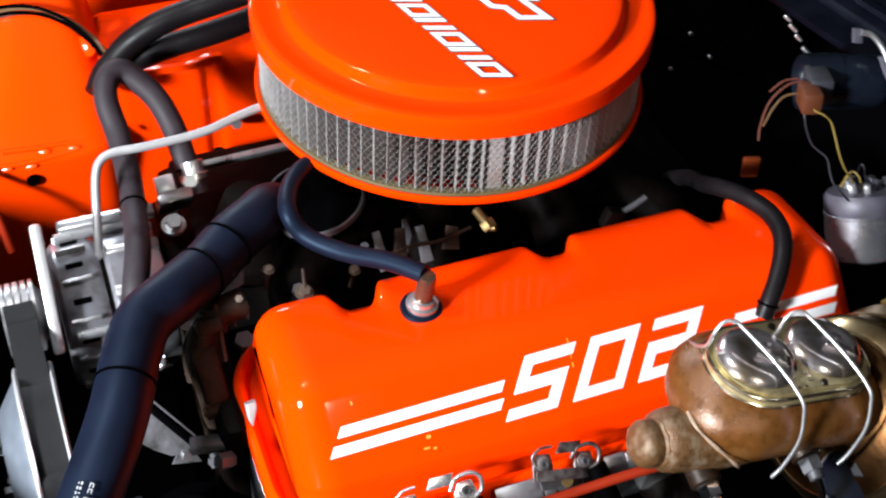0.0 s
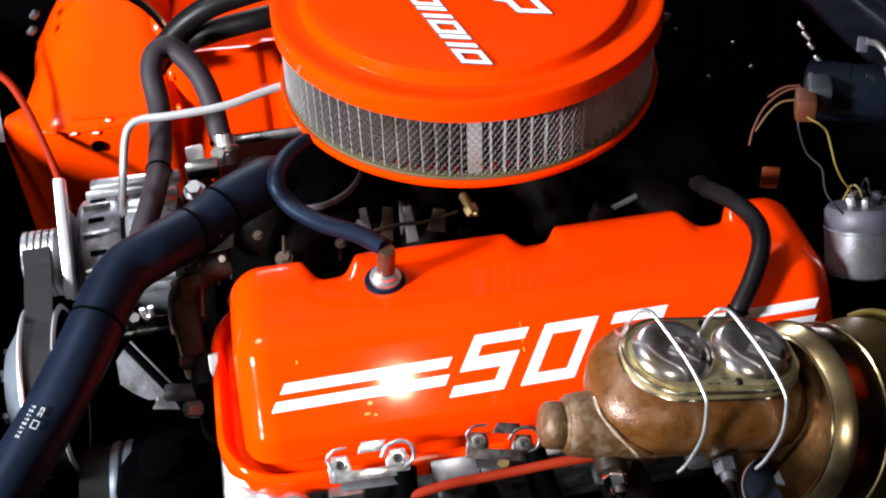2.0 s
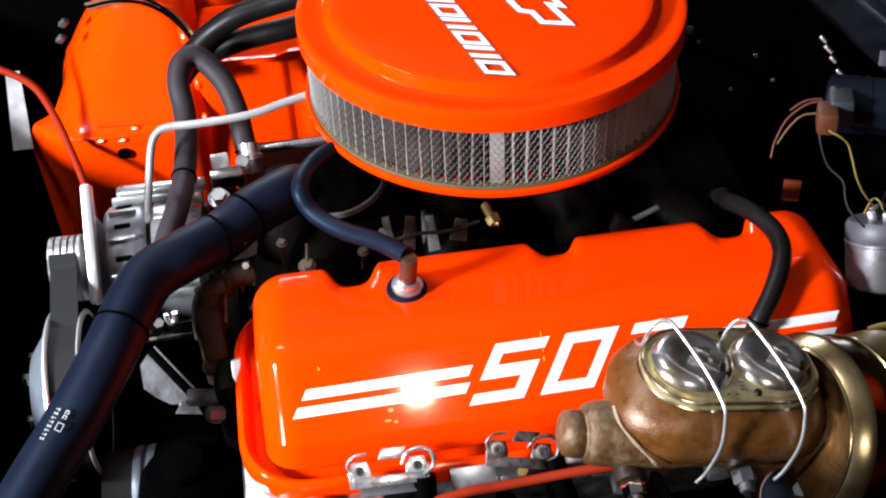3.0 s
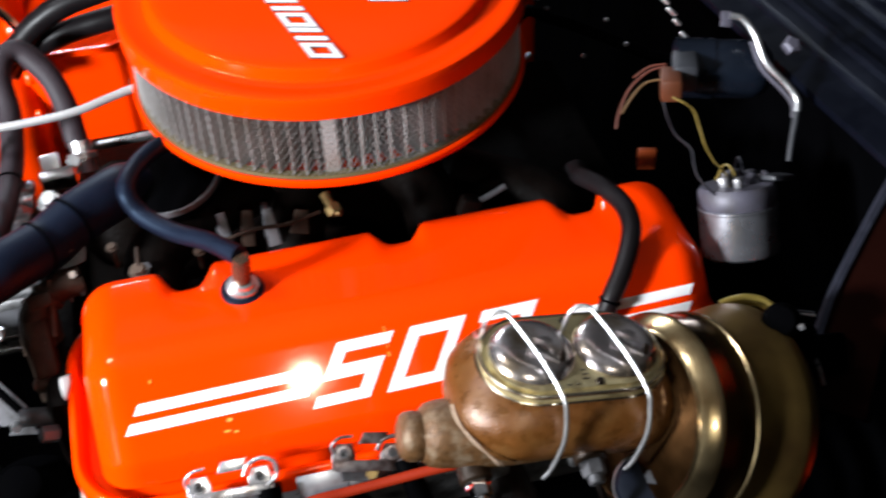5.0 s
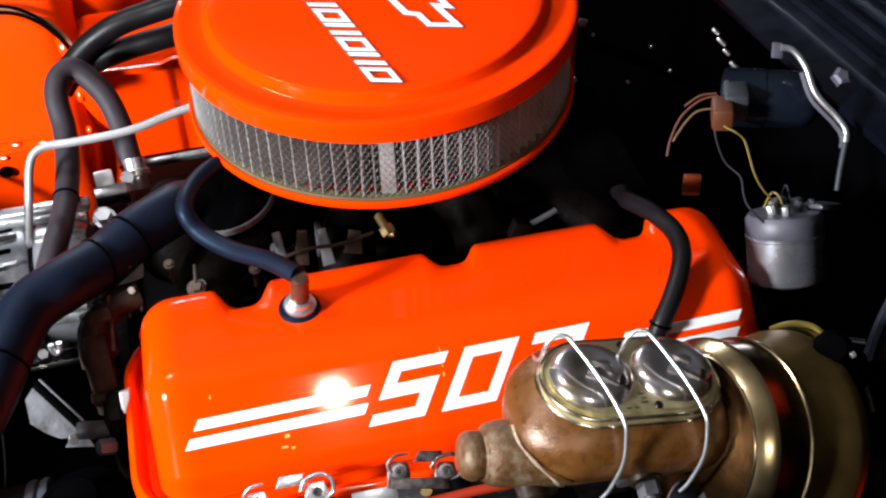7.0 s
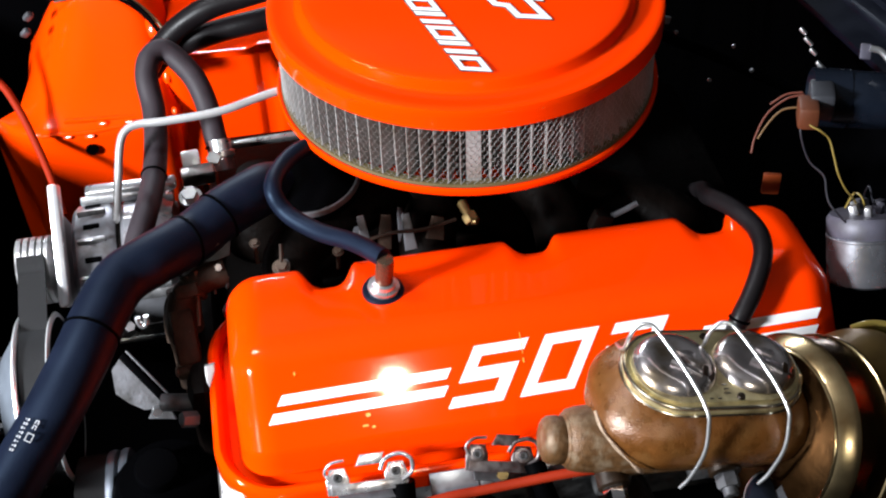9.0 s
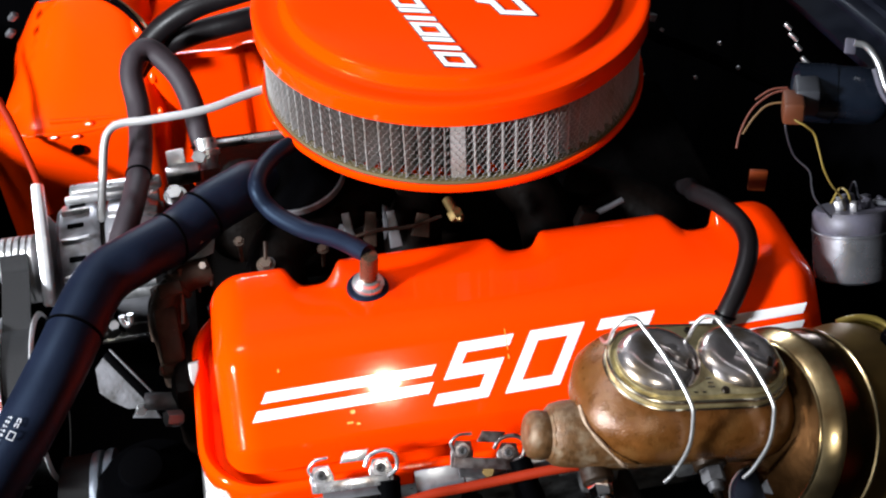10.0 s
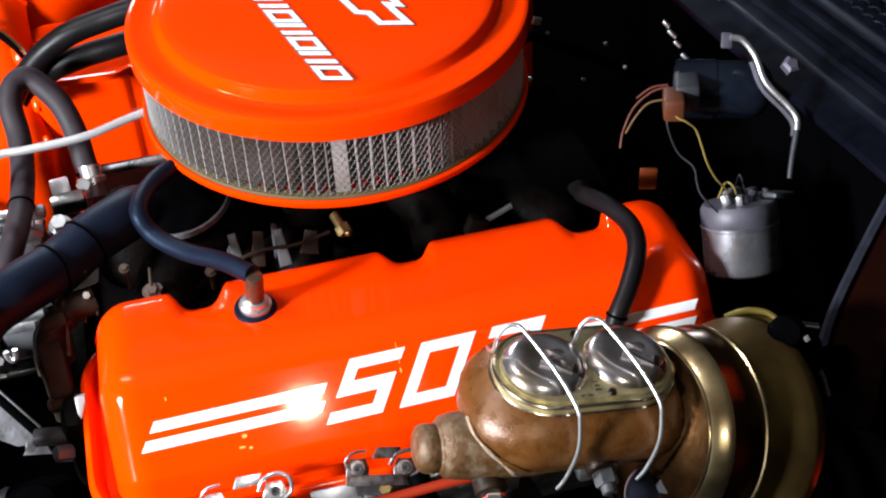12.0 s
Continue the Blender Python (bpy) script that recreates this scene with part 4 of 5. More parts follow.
for x in (-0.0285, 0.0310):
    m = MC0 @ pose(x, 0.0015, 0.0070)
    bm = lathe(B(), [(0.0292, -0.0004), (0.0296, 0.0010), (0.0284, 0.0030), (0.0266, 0.0054), (0.0240, 0.0072), (0.0205, 0.0080), (0.0165, 0.0080), (0.0110, 0.0072), (0.0, 0.0068)], m, 56)
    part("dome", bm, DOME_PLATE, ld, "bright pressed dome")
    # the pressed seat that the wire snaps into: two facets and a step
    bm = prism(B(), [(-0.004, 0.005), (0.017, 0.001), (0.017, 0.0085), (0.004, 0.010)], m @ pose(0.002, 0, 0.0056, 0, 8, -24), 0.0034, 0.0008)
    prism(bm, [(-0.006, -0.007), (0.016, -0.013), (0.018, -0.004), (0.000, 0.002)], m @ pose(0.002, 0, 0.0060, -10, 6, -24), 0.0030, 0.0008)
    part("wire_seat", bm, DOME_PLATE, ld)
    # solid dark box in place of the notch's shade
    bm = B(); box(bm, m @ pose(0.0180, -0.0130, 0.0044, 0, 24, -30), 0.0105, 0.0100, 0.0060, 0.0012)
    part("seat_notch", bm, GRIME_SHADE, ld, "dark block standing for the shaded notch under the wire")
for x, y in ((0.002, 0.0285), (0.010, -0.0290)):
    part("rivet", lathe(B(), [(0, 0.0025), (0.0025, 0.002), (0.0032, 0)], MC0 @ pose(x, y, 0.0071), 16), GRIME_SHADE, ld)
for x, y, wd in ((0.0015, -0.0215, 0.004), (0.0015, -0.0175, 0.004), (0.0010, -0.0255, 0.005), (-0.012, -0.0300, 0.003), (-0.006, -0.0300, 0.003)):
    bm = B(); box(bm, MC0 @ pose(x, y, 0.0073), wd, 0.0014, 0.0006, 0)
    part("stamped_mark", bm, PLATED_RIM, ld, smooth=False)
for dx in (0.0, 0.0585):
    pts = [(-0.0275 + dx, -0.0575, -0.052), (-0.0235 + dx, -0.0583, -0.040), (-0.0195 + dx, -0.0570, -0.017), (-0.0195 + dx, -0.0510, 0.001), (-0.0215 + dx, -0.0435, 0.012), (-0.0300 + dx, -0.0195, 0.022), (-0.0440 + dx, 0.0110, 0.031), (-0.0495 + dx, 0.0170, 0.0325), (-0.0560 + dx, 0.0185, 0.0295), (-0.0600 + dx, 0.0180, 0.021), (-0.0605 + dx, 0.0185, 0.010), (-0.0590 + dx, 0.0265, 0.000), (-0.0560 + dx, 0.0405, -0.010)]
    part("bail_wire", tube(B(), [MC0 @ Vector(q) for q in pts], 0.0015, 10, 8), STEEL, mc, "bright sprung steel bail wire")
# bosses, lines and rear nuts coloured dark for the shade below the body
for (x, y, z), pts in (((-0.004, -0.252, 0.893), [(-0.004, -0.266, 0.889), (0.000, -0.276, 0.876), (0.012, -0.278, 0.862), (0.034, -0.275, 0.856), (0.06, -0.268, 0.852)]), ((0.074, -0.258, 0.897), [(0.074, -0.270, 0.893), (0.077, -0.279, 0.882), (0.082, -0.281, 0.86), (0.087, -0.279, 0.83), (0.089, -0.27, 0.80)]), ((0.127, -0.246, 0.885), [(0.127, -0.262, 0.881), (0.132, -0.272, 0.870), (0.136, -0.274, 0.85), (0.134, -0.27, 0.82), (0.126, -0.26, 0.80)])):
    d = Vector((0, -0.95, -0.3))
    part("port_boss", rod(B(), Vector((x, y, z)) - d * 0.03, Vector((x, y, z)) + d * 0.002, 0.0115), GRIME_SHADE, mc, "port boss with grime and shade in its dark colour")
    bm = hexnut(B(), Vector((x, y, z)), Vector((x, y, z)) + d * 0.012, 0.0085)
    rod(bm, Vector((x, y, z)) + d * 0.010, Vector((x, y, z)) + d * 0.018, 0.0055)
    part("line_nut", bm, CHROME if x < 0 else CAST_GREY, mc)
    part("brake_line", tube(B(), pts, 0.0027, 10), DARK_IRON, mc)

bst = thing("brake_booster", (0.20, -0.200, 0.78), "yellow zinc plated round brake booster on the firewall", "booster")
BN = Vector((0.8901, 0.1601, -0.4268)).normalized()
BC = Vector((0.1567, -0.2215, 0.8731))
BX = along(BC - BN * 0.0383, BC)
# shade sits in face, drum and shell colours, highlights in bead, shoulder and lip
part("front_face", lathe(B(), [(0, -0.013), (0.026, -0.0125), (0.042, -0.0105), (0.0540, -0.0076), (0.0610, -0.0058), (0.0625, -0.0055)], BX, 80), FACE_BROWN, bst, "front face coloured dark brown for shade")
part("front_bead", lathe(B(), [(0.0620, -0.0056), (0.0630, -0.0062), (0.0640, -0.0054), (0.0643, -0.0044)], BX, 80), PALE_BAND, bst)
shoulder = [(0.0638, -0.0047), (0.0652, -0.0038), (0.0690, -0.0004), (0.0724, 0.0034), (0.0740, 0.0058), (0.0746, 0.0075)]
part("front_band", lathe(B(), shoulder, BX, 80), PALE_BAND, bst, "yellow zinc shoulder with highlight in its pale colour")
part("drum", lathe(B(), [(0.0746, 0.0073), (0.0744, 0.0100), (0.0732, 0.0200), (0.0730, 0.0340), (0.0742, 0.0362)], BX, 80), GOLD_CAD, bst, "plated drum coloured darker for shade")
part("crimp_lip", lathe(B(), [(0.0740, 0.0364), (0.0754, 0.0372), (0.0757, 0.0392), (0.0742, 0.0402), (0.0705, 0.0420)], BX, 80), PALE_BAND, bst, "crimped lip with highlight in its pale colour")
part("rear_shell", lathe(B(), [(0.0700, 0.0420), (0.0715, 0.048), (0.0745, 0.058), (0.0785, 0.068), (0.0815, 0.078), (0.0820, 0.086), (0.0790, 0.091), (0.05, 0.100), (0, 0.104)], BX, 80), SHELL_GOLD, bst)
for a0 in (232, 290, 318):
    m = BX @ Matrix.Rotation(radians(a0), 4, "Z")
    bm = B(); box(bm, m @ pose(0.0835, 0, 0.082, 0, 12, 0), 0.004, 0.012, 0.008, 0.001)
    part("crimp_tab", bm, PALE_BAND, bst)
bm = B()
for dz in (0.0, -0.0040):
    tube(bm, [(0.2085, -0.1540, 0.9072 + dz), (0.2178, -0.1541, 0.9094 + dz), (0.2285, -0.1556, 0.9102 + dz), (0.2390, -0.1612, 0.9096 + dz), (0.2444, -0.1717, 0.9084 + dz)], 0.0030, 10)
part("top_tab", bm, YELLOW_TAB, bst, "yellow passivated lifting tab")
bm = rod(B(), (0.226, -0.196, 0.888), (0.240, -0.201, 0.914), 0.0115)
rod(bm, (0.237, -0.199, 0.910), (0.262, -0.204, 0.905), 0.0065)
part("check_valve", bm, BLACK_PLASTIC, bst)
bm = B(); box(bm, frame_at((0.262, -0.208, 0.892), (0.95, 0.1, -0.25), (0.1, 0.7, 0.7)), 0.050, 0.030, 0.012, 0.003)
part("rear_bracket", bm, BLACK, bst, "black rear bracket")
bm = tube(B(), [(0.236, -0.190, 0.921), (0.248, -0.192, 0.924), (0.262, -0.196, 0.922)], 0.0013, 8)
tube(bm, [(0.252, -0.205, 0.908), (0.258, -0.217, 0.896), (0.262, -0.226, 0.880)], 0.0018, 8)
part("clip_wire", bm, STEEL, bst)
bm = B(); box(bm, frame_at((0.2421, -0.2090, 0.9120), (0.93, 0.05, -0.30), (0.2, 0.68, 0.70)), 0.033, 0.030, 0.018, 0.007, 4)
part("valve_body", bm, BLACK, bst, "black plastic vacuum valve body")
part("valve_cap", lathe(B(), [(0, 0.014), (0.010, 0.013), (0.0135, 0.009), (0.0150, 0.0), (0.0150, -0.008), (0, -0.008)], along((0.2352, -0.1983, 0.9242), (0.2178, -0.2200, 0.9600)), 32), BLACK, bst)
part("valve_bead", tube(B(), [(0.2228, -0.1963, 0.9333), (0.2320, -0.1966, 0.9352), (0.2437, -0.1980, 0.9339), (0.2575, -0.2011, 0.9312)], 0.0011, 8), GREY_PLASTIC, bst)
for p, sx, sy in (((0.2288, -0.2180, 0.9241), 0.0055, 0.0100), ((0.2434, -0.2117, 0.9313), 0.0040, 0.0045), ((0.2355, -0.2253, 0.9153), 0.0042, 0.0026)):
    bm = B(); box(bm, frame_at(p, (0.86, 0.10, 0.35), (-0.30, 0.60, 0.72)), sx, sy, 0.002, 0.0006)
    part("valve_clip", bm, BRIGHT_CLIP, bst, "small bright spring clip")
fit_at = along((0.1118, -0.2688, 0.8689), (0.0819, -0.3244, 0.9644))
part("line_fitting", lathe(B(), [(0, 0.004), (0.010, 0.0045), (0.019, 0.003), (0.0215, 0.0), (0.0215, -0.012), (0, -0.012)], fit_at, 40), COWL_BLUE, mc, "dark round line fitting")
part("fitting_rim", lathe(B(), [(0.0214, -0.0004), (0.0224, 0.0006), (0.0230, -0.0006), (0.0224, -0.0022), (0.0214, -0.0020)], fit_at, 48), DULL_STEEL, mc)
part("fitting_nut", hexnut(B(), fit_at @ Vector((0.004, 0.006, 0.003)), fit_at @ Vector((0.004, 0.006, 0.010)), 0.0058), GREY_PLASTIC, mc)

# ---------------------------------------------------------------- spark plug leads and brackets under the cover
OUTW = Vector((0, -0.72, 0.69)).normalized()


def lead_bracket(ends, tone, look_of):
    """A bent strap between two screwed feet, with a raised tab and an open clamp ring at its end."""
    (xa, za), (xb, zb) = ends
    brk = thing("lead_bracket", ((xa + xb) / 2, -0.160, min(za, zb)), look_of + " spark plug lead bracket bolted to the cover flange", "bracket", "lead brackets")
    qa, qb = Vector((xa, -0.1610, za)), Vector((xb, -0.1610, zb))
    run = (qb - qa).normalized()
    down = run.cross(OUTW).normalized()
    if down.z > 0:
        down = -down
    mid = (qa + qb) / 2 + down * 0.0095
    bm = B(); box(bm, frame_at(mid, run, down), (qb - qa).length + 0.012, 0.0085, 0.0022, 0.0008)
    part("strap", bm, tone, brk)
    bm = B(); box(bm, frame_at(mid + down * 0.0075 - OUTW * 0.003, run, down + OUTW * 0.6), (qb - qa).length + 0.002, 0.009, 0.0018, 0.0007)
    part("strap_lip", bm, CAST_GREY, brk)
    tab = prism(B(), [(-0.011, -0.004), (0.008, -0.004), (0.012, 0.0045), (-0.007, 0.0045)], frame_at((qa + qb) / 2 + run * 0.003 - down * 0.0110 + OUTW * 0.001, run, -down), 0.0018, 0.0005)
    part("tab", tab, tone, brk)
    for k, q in enumerate((qa, qb)):
        foot = prism(B(), [(-0.0085, -0.0135), (0.0085, -0.0135), (0.0092, -0.002), (0.0060, 0.0068), (-0.0060, 0.0068), (-0.0092, -0.002)], frame_at(q - OUTW * 0.0022, run, -down), 0.0020, 0.0006)
        part("foot", foot, tone, brk)
        part("washer", lathe(B(), [(0.0030, 0.0), (0.0056, 0.0), (0.0061, 0.0010), (0.0056, 0.0020), (0.0034, 0.0022)], along(q, q + OUTW), 28), tone, brk)
        part("screw_head", lathe(B(), [(0.0036, 0.0012), (0.0036, 0.0038), (0.0030, 0.0046), (0.0020, 0.0046), (0.0016, 0.0026), (0, 0.0026)], along(q, q + OUTW), 20), CAST_GREY, brk)
        arm = [q - run * 0.006 + down * 0.002, q - run * 0.0095 - down * 0.005, q - run * 0.004 - down * 0.0115 + OUTW * 0.003, q + run * 0.006 - down * 0.0130 + OUTW * 0.004]
        if k:
            arm = [q + run * 0.0045 + down * 0.008, q + run * 0.0120 + down * 0.002 + OUTW * 0.002, q + run * 0.0120 - down * 0.008 + OUTW * 0.004, q + run * 0.004 - down * 0.0130 + OUTW * 0.004, q - run * 0.0075 - down * 0.0100 + OUTW * 0.002, q - run * 0.0120 - down * 0.002]
        part("clamp_ring", tube(B(), arm, 0.0017 if k else 0.0012, 10), tone, brk)
    return brk


lead_bracket(((-0.1925, 0.8345), (-0.1475, 0.8330)), BRIGHT_CLIP, "bright plated")
lead_bracket(((-0.0840, 0.8375), (-0.0480, 0.8265)), DULL_CLIP, "dull grey")
lead = hose("spark_plug_lead", [(-0.165, -0.180, 0.790), (-0.140, -0.181, 0.8080), (-0.112, -0.181, 0.8155), (-0.0876, -0.181, 0.8170), (-0.0575, -0.183, 0.8215), (-0.0236, -0.187, 0.8290), (0.002, -0.190, 0.8325), (0.03, -0.190, 0.828), (0.05, -0.18, 0.81)], 0.0040, RED_WIRE, "red silicone spark plug lead along the head", "wire", 12, "spark plug leads")
hose("spark_plug_lead", [(-0.165, -0.196, 0.772), (-0.11, -0.204, 0.782), (-0.05, -0.204, 0.782), (0.0, -0.19, 0.765)], 0.0050, RED_WIRE, "red silicone spark plug lead along the head", "wire", 12, "spark plug leads")
hose("plug_boot", [(-0.1430, -0.164, 0.822), (-0.1440, -0.180, 0.800), (-0.142, -0.204, 0.764), (-0.138, -0.214, 0.745)], 0.0095, BLACK, "black rubber spark plug boot below the flange", "boot", 14, "plug boots")
hose("plug_boot", [(-0.0400, -0.166, 0.822), (-0.0370, -0.178, 0.812), (-0.030, -0.192, 0.790), (-0.026, -0.200, 0.770)], 0.0085, BLACK, "black rubber spark plug boot below the flange", "boot", 14, "plug boots")
hd = thing("exhaust_header", (-0.02, -0.20, 0.72), "dark exhaust header tubes below the cylinder head", "exhaust")
for x in (-0.21, -0.085, 0.04, 0.165):
    part("header_tube", tube(B(), [(x, -0.145, 0.745), (x + 0.01, -0.19, 0.735), (x + 0.03, -0.21, 0.70), (x + 0.06, -0.21, 0.62)], 0.021, 16), DARK_IRON, hd)

# ---------------------------------------------------------------- firewall side
fw = thing("firewall", (0.38, 0.1, 0.3), "firewall panel coloured near-black for shade behind the engine", "panel", kind="structure")
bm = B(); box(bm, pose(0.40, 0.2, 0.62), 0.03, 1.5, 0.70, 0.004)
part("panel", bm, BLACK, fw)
cw = thing("cowl_panel", (0.42, 0.0, 0.95), "black ribbed cowl panel at the windscreen base", "cowl")
CD = Vector((0.02, -0.26, 0.030)).normalized()
# one pressed sheet: shelf, two shallow swages and a raised rear edge
fold = [(-0.034, -0.011), (-0.033, -0.009), (-0.006, -0.006), (-0.003, -0.001), (0.000, 0.000), (0.011, 0.001), (0.014, 0.0045), (0.020, 0.0050), (0.023, 0.0020), (0.036, 0.0030), (0.039, 0.0065), (0.043, 0.0070), (0.046, 0.0040), (0.052, 0.0042), (0.055, 0.0085), (0.060, 0.0100), (0.090, 0.0115)]
bm = B()
sheet = []
for k in range(25):
    ring = []
    for off, up in fold:
        q = Vector((0.366, 0.05, 0.978)) + CD * (0.153 - off * 0.85 - 0.50 * k / 24) + Vector((off, 0, up + 0.10 * off))
        q.z += 0.0008 * noise.noise(q * 35)
        ring.append(bm.verts.new(q))
    sheet.append(ring + [bm.verts.new(q_.co - Vector((0, 0, 0.004))) for q_ in reversed(ring)])
for a, b in zip(sheet, sheet[1:]):
    for i in range(len(a)):
        j = (i + 1) % len(a)
        bm.faces.new((a[i], a[j], b[j], b[i]))
bm.faces.new(sheet[0][::-1]), bm.faces.new(sheet[-1])
part("pressed_sheet", bm, COWL_BLUE, cw, "scuffed blue-black pressed sheet")
bm = B(); box(bm, frame_at((0.47, 0.24, 0.950), CD, (1, 0, 0.18)), 0.44, 0.20, 0.012, 0.003)
part("tray", bm, BLACK, cw)
GR = frame_at(Vector((0.4450, 0.085, 0.9975)), CD, (1, 0, 0.12))
for i in range(10):
    for j in range(5):
        part("grille_web", tube(B(), [GR @ Vector((-0.095 + 0.0160 * i + (0.0085 if j % 2 else 0) + x, -0.022 + 0.0115 * j + y, 0.002)) for x, y in ((-0.0085, 0.0), (-0.0035, 0.0045), (0.0035, 0.0045), (0.0085, 0.0))], 0.0011, 6, raw=True), COWL_BLUE, cw)

wm = thing("wiper_motor", (0.285, -0.03, 0.83), "dull silver wiper motor can with loose wires on top", "motor")
WUP = Vector((0.039, 0.489, 0.872)).normalized()
WX = along(Vector((0.2725, -0.0555, 0.8560)), Vector((0.2725, -0.0555, 0.8560)) + WUP) @ Matrix.Diagonal((0.93, 0.93, 0.82, 1))
part("can", lathe(B(), [(0, -0.004), (0.0300, -0.004), (0.0335, -0.001), (0.0345, 0.005), (0.0345, 0.044), (0.0352, 0.045), (0.0352, 0.047), (0.0335, 0.048)], WX, 56), ZINC_CAN, wm)
part("end_cap", lathe(B(), [(0.0335, 0.0475), (0.0346, 0.0495), (0.0344, 0.064), (0.0315, 0.0690), (0.0, 0.0700)], WX, 56), CAP_GREY, wm, "dusty purple-grey end cap")
bm = B(); box(bm, WX @ pose(-0.034, 0.004, 0.072, 0, -10, 30), 0.028, 0.022, 0.006, 0.002)
part("gear_case", bm, GREY_PLASTIC, wm)
rng = random.Random(3)
for dx, dy, sz in ((-0.016, -0.010, 0.011), (-0.004, -0.020, 0.012), (0.006, -0.012, 0.009), (-0.010, 0.008, 0.010), (0.012, 0.004, 0.012), (-0.024, 0.002, 0.008), (0.004, 0.016, 0.009)):
    bm = B(); box(bm, WX @ pose(dx, dy, 0.0740, rng.uniform(-20, 20), rng.uniform(-20, 20), rng.uniform(0, 90)), sz, sz * 0.7, 0.011, 0.0018)
    part("terminal", bm, CAP_GREY if dx < 0 else DULL_STEEL, wm)
for mat, pts in ((YELLOW_WIRE, [(0.2236, 0.011, 0.9894), (0.2252, 0.0035, 0.9821), (0.2328, -0.002, 0.9784), (0.2404, -0.0043, 0.9708), (0.2441, -0.011, 0.9576), (0.2474, -0.0177, 0.9444), (0.2554, -0.0209, 0.9287), (0.2655, -0.0225, 0.9152), (0.270, -0.026, 0.904)]), (YELLOW_WIRE, [(0.262, -0.016, 0.903), (0.266, -0.018, 0.920), (0.271, -0.024, 0.918), (0.274, -0.030, 0.904)]), (GREY_WIRE, [(0.2252, 0.0148, 0.9864), (0.219, 0.0053, 0.9751), (0.2256, -0.0046, 0.9521), (0.2358, -0.0165, 0.9426), (0.2359, -0.0257, 0.9333), (0.2369, -0.0325, 0.9266), (0.242, -0.04, 0.9203), (0.256, -0.046, 0.905)]), (YELLOW_WIRE, [(0.268, -0.022, 0.908), (0.262, -0.030, 0.915), (0.266, -0.036, 0.908)]), (GREY_WIRE, [(0.278, -0.012, 0.905), (0.280, -0.014, 0.922), (0.284, -0.02, 0.908)])):
    part("wire", tube(B(), pts, 0.0009, 8), mat, wm)

TERMINALS = ((0.2528, 0.0989, 1.0068), (0.2558, 0.0919, 1.0005), (0.2584, 0.0851, 0.9941), (0.2626, 0.0757, 0.9856))
wp = thing("washer_pump", (0.29, 0.05, 0.97), "black plastic washer pump with brown plug and wires", "pump")
WA, WB = Vector((0.2570, 0.0475, 0.9730)), Vector((0.3230, 0.0270, 0.9720))
BAR = frame_at((WA + WB) / 2, WB - WA, (0.25, 0.75, 0.65))
bm = B(); box(bm, BAR, 0.066, 0.046, 0.046, 0.0185, 6)
part("housing", bm, PUMP_BLACK, wp)
bm = B(); box(bm, BAR @ pose(-0.0315, 0, 0), 0.0060, 0.0475, 0.0475, 0.0185, 5)
part("housing_flange", bm, PUMP_BLACK, wp)
bm = B(); box(bm, BAR @ pose(0.0020, 0.0228, -0.0040), 0.052, 0.0030, 0.0055, 0.0012)
part("housing_seam", bm, PUMP_BLACK, wp)
bm = B(); box(bm, frame_at((0.245, 0.030, 0.985), (1, -0.35, 0.05), (0.3, 1, -0.1)), 0.020, 0.030, 0.024, 0.003)
part("socket", bm, GREY_PLASTIC, wp)
bm = B(); box(bm, frame_at((0.228, 0.016, 0.985), (1, -0.35, 0.05), (0.3, 1, -0.1)), 0.017, 0.026, 0.020, 0.003)
part("plug", bm, BROWN_PLASTIC, wp, "brown plastic wire plug")
for mat, pts in ((PINK_WIRE, [(0.2299, 0.0323, 0.9909), (0.2159, 0.0333, 0.9882), (0.1988, 0.0286, 0.979), (0.1867, 0.0185, 0.9656), (0.1812, 0.0097, 0.9552)]), (TAN_WIRE, [(0.229, 0.0254, 0.9836), (0.2121, 0.0279, 0.9817), (0.1996, 0.0238, 0.9743), (0.1879, 0.0165, 0.9638)]), (PINK_WIRE, [(0.2327, 0.0414, 0.9864), (0.2197, 0.0433, 0.9849), (0.2058, 0.0409, 0.9788)])):
    part("wire", tube(B(), pts, 0.0009, 8), mat, wp)
ROD = [(0.2828, 0.0379, 1.025), (0.2918, 0.0336, 1.0229), (0.2988, 0.0225, 1.0133), (0.3026, 0.0061, 0.9976), (0.3157, -0.0108, 0.9838), (0.3206, -0.0197, 0.976), (0.3188, -0.0263, 0.9688), (0.3106, -0.04, 0.9527), (0.305, -0.0506, 0.9404)]
part("bracket_rod", tube(B(), ROD[:7], 0.0028, 10), STEEL, wp, "bright bent bracket rod")
part("rod_end", tube(B(), ROD[6:], lambda k: 0.0027 - 0.0004 * k, 10), GREY_PLASTIC, wp, "dull sleeved end of the rod")
part("bracket_strap", tube(B(), [(x - 0.0035, y - 0.001, z - 0.0045) for x, y, z in ROD[2:7]], 0.0019, 8), CAP_GREY, wp, "dull strap under the rod")
bm = B(); box(bm, frame_at((0.2800, 0.0385, 1.0220), (1, -0.3, -0.1), (0, 0.7, 0.7)), 0.009, 0.013, 0.003, 0.001)
part("bracket_foot", bm, CAP_GREY, wp)
bm = lathe(B(), [(0, 0), (0.0078, 0), (0.0078, 0.006), (0.005, 0.008), (0, 0.008)], pose(0.325, 0.012, 1.004, 32, -14, 20), 5)
part("nut", bm, CAP_GREY, wp)
for k, (x, y, z) in enumerate(TERMINALS):
    bm = B(); box(bm, frame_at((x, y, z), (0.55, -0.5, -0.5), (0.6, 0.6, 0)), 0.0075 + 0.002 * (k % 2), 0.0034, 0.003, 0.0008)
    part("terminal_blade", bm, STEEL, wp, "bright terminal blade")

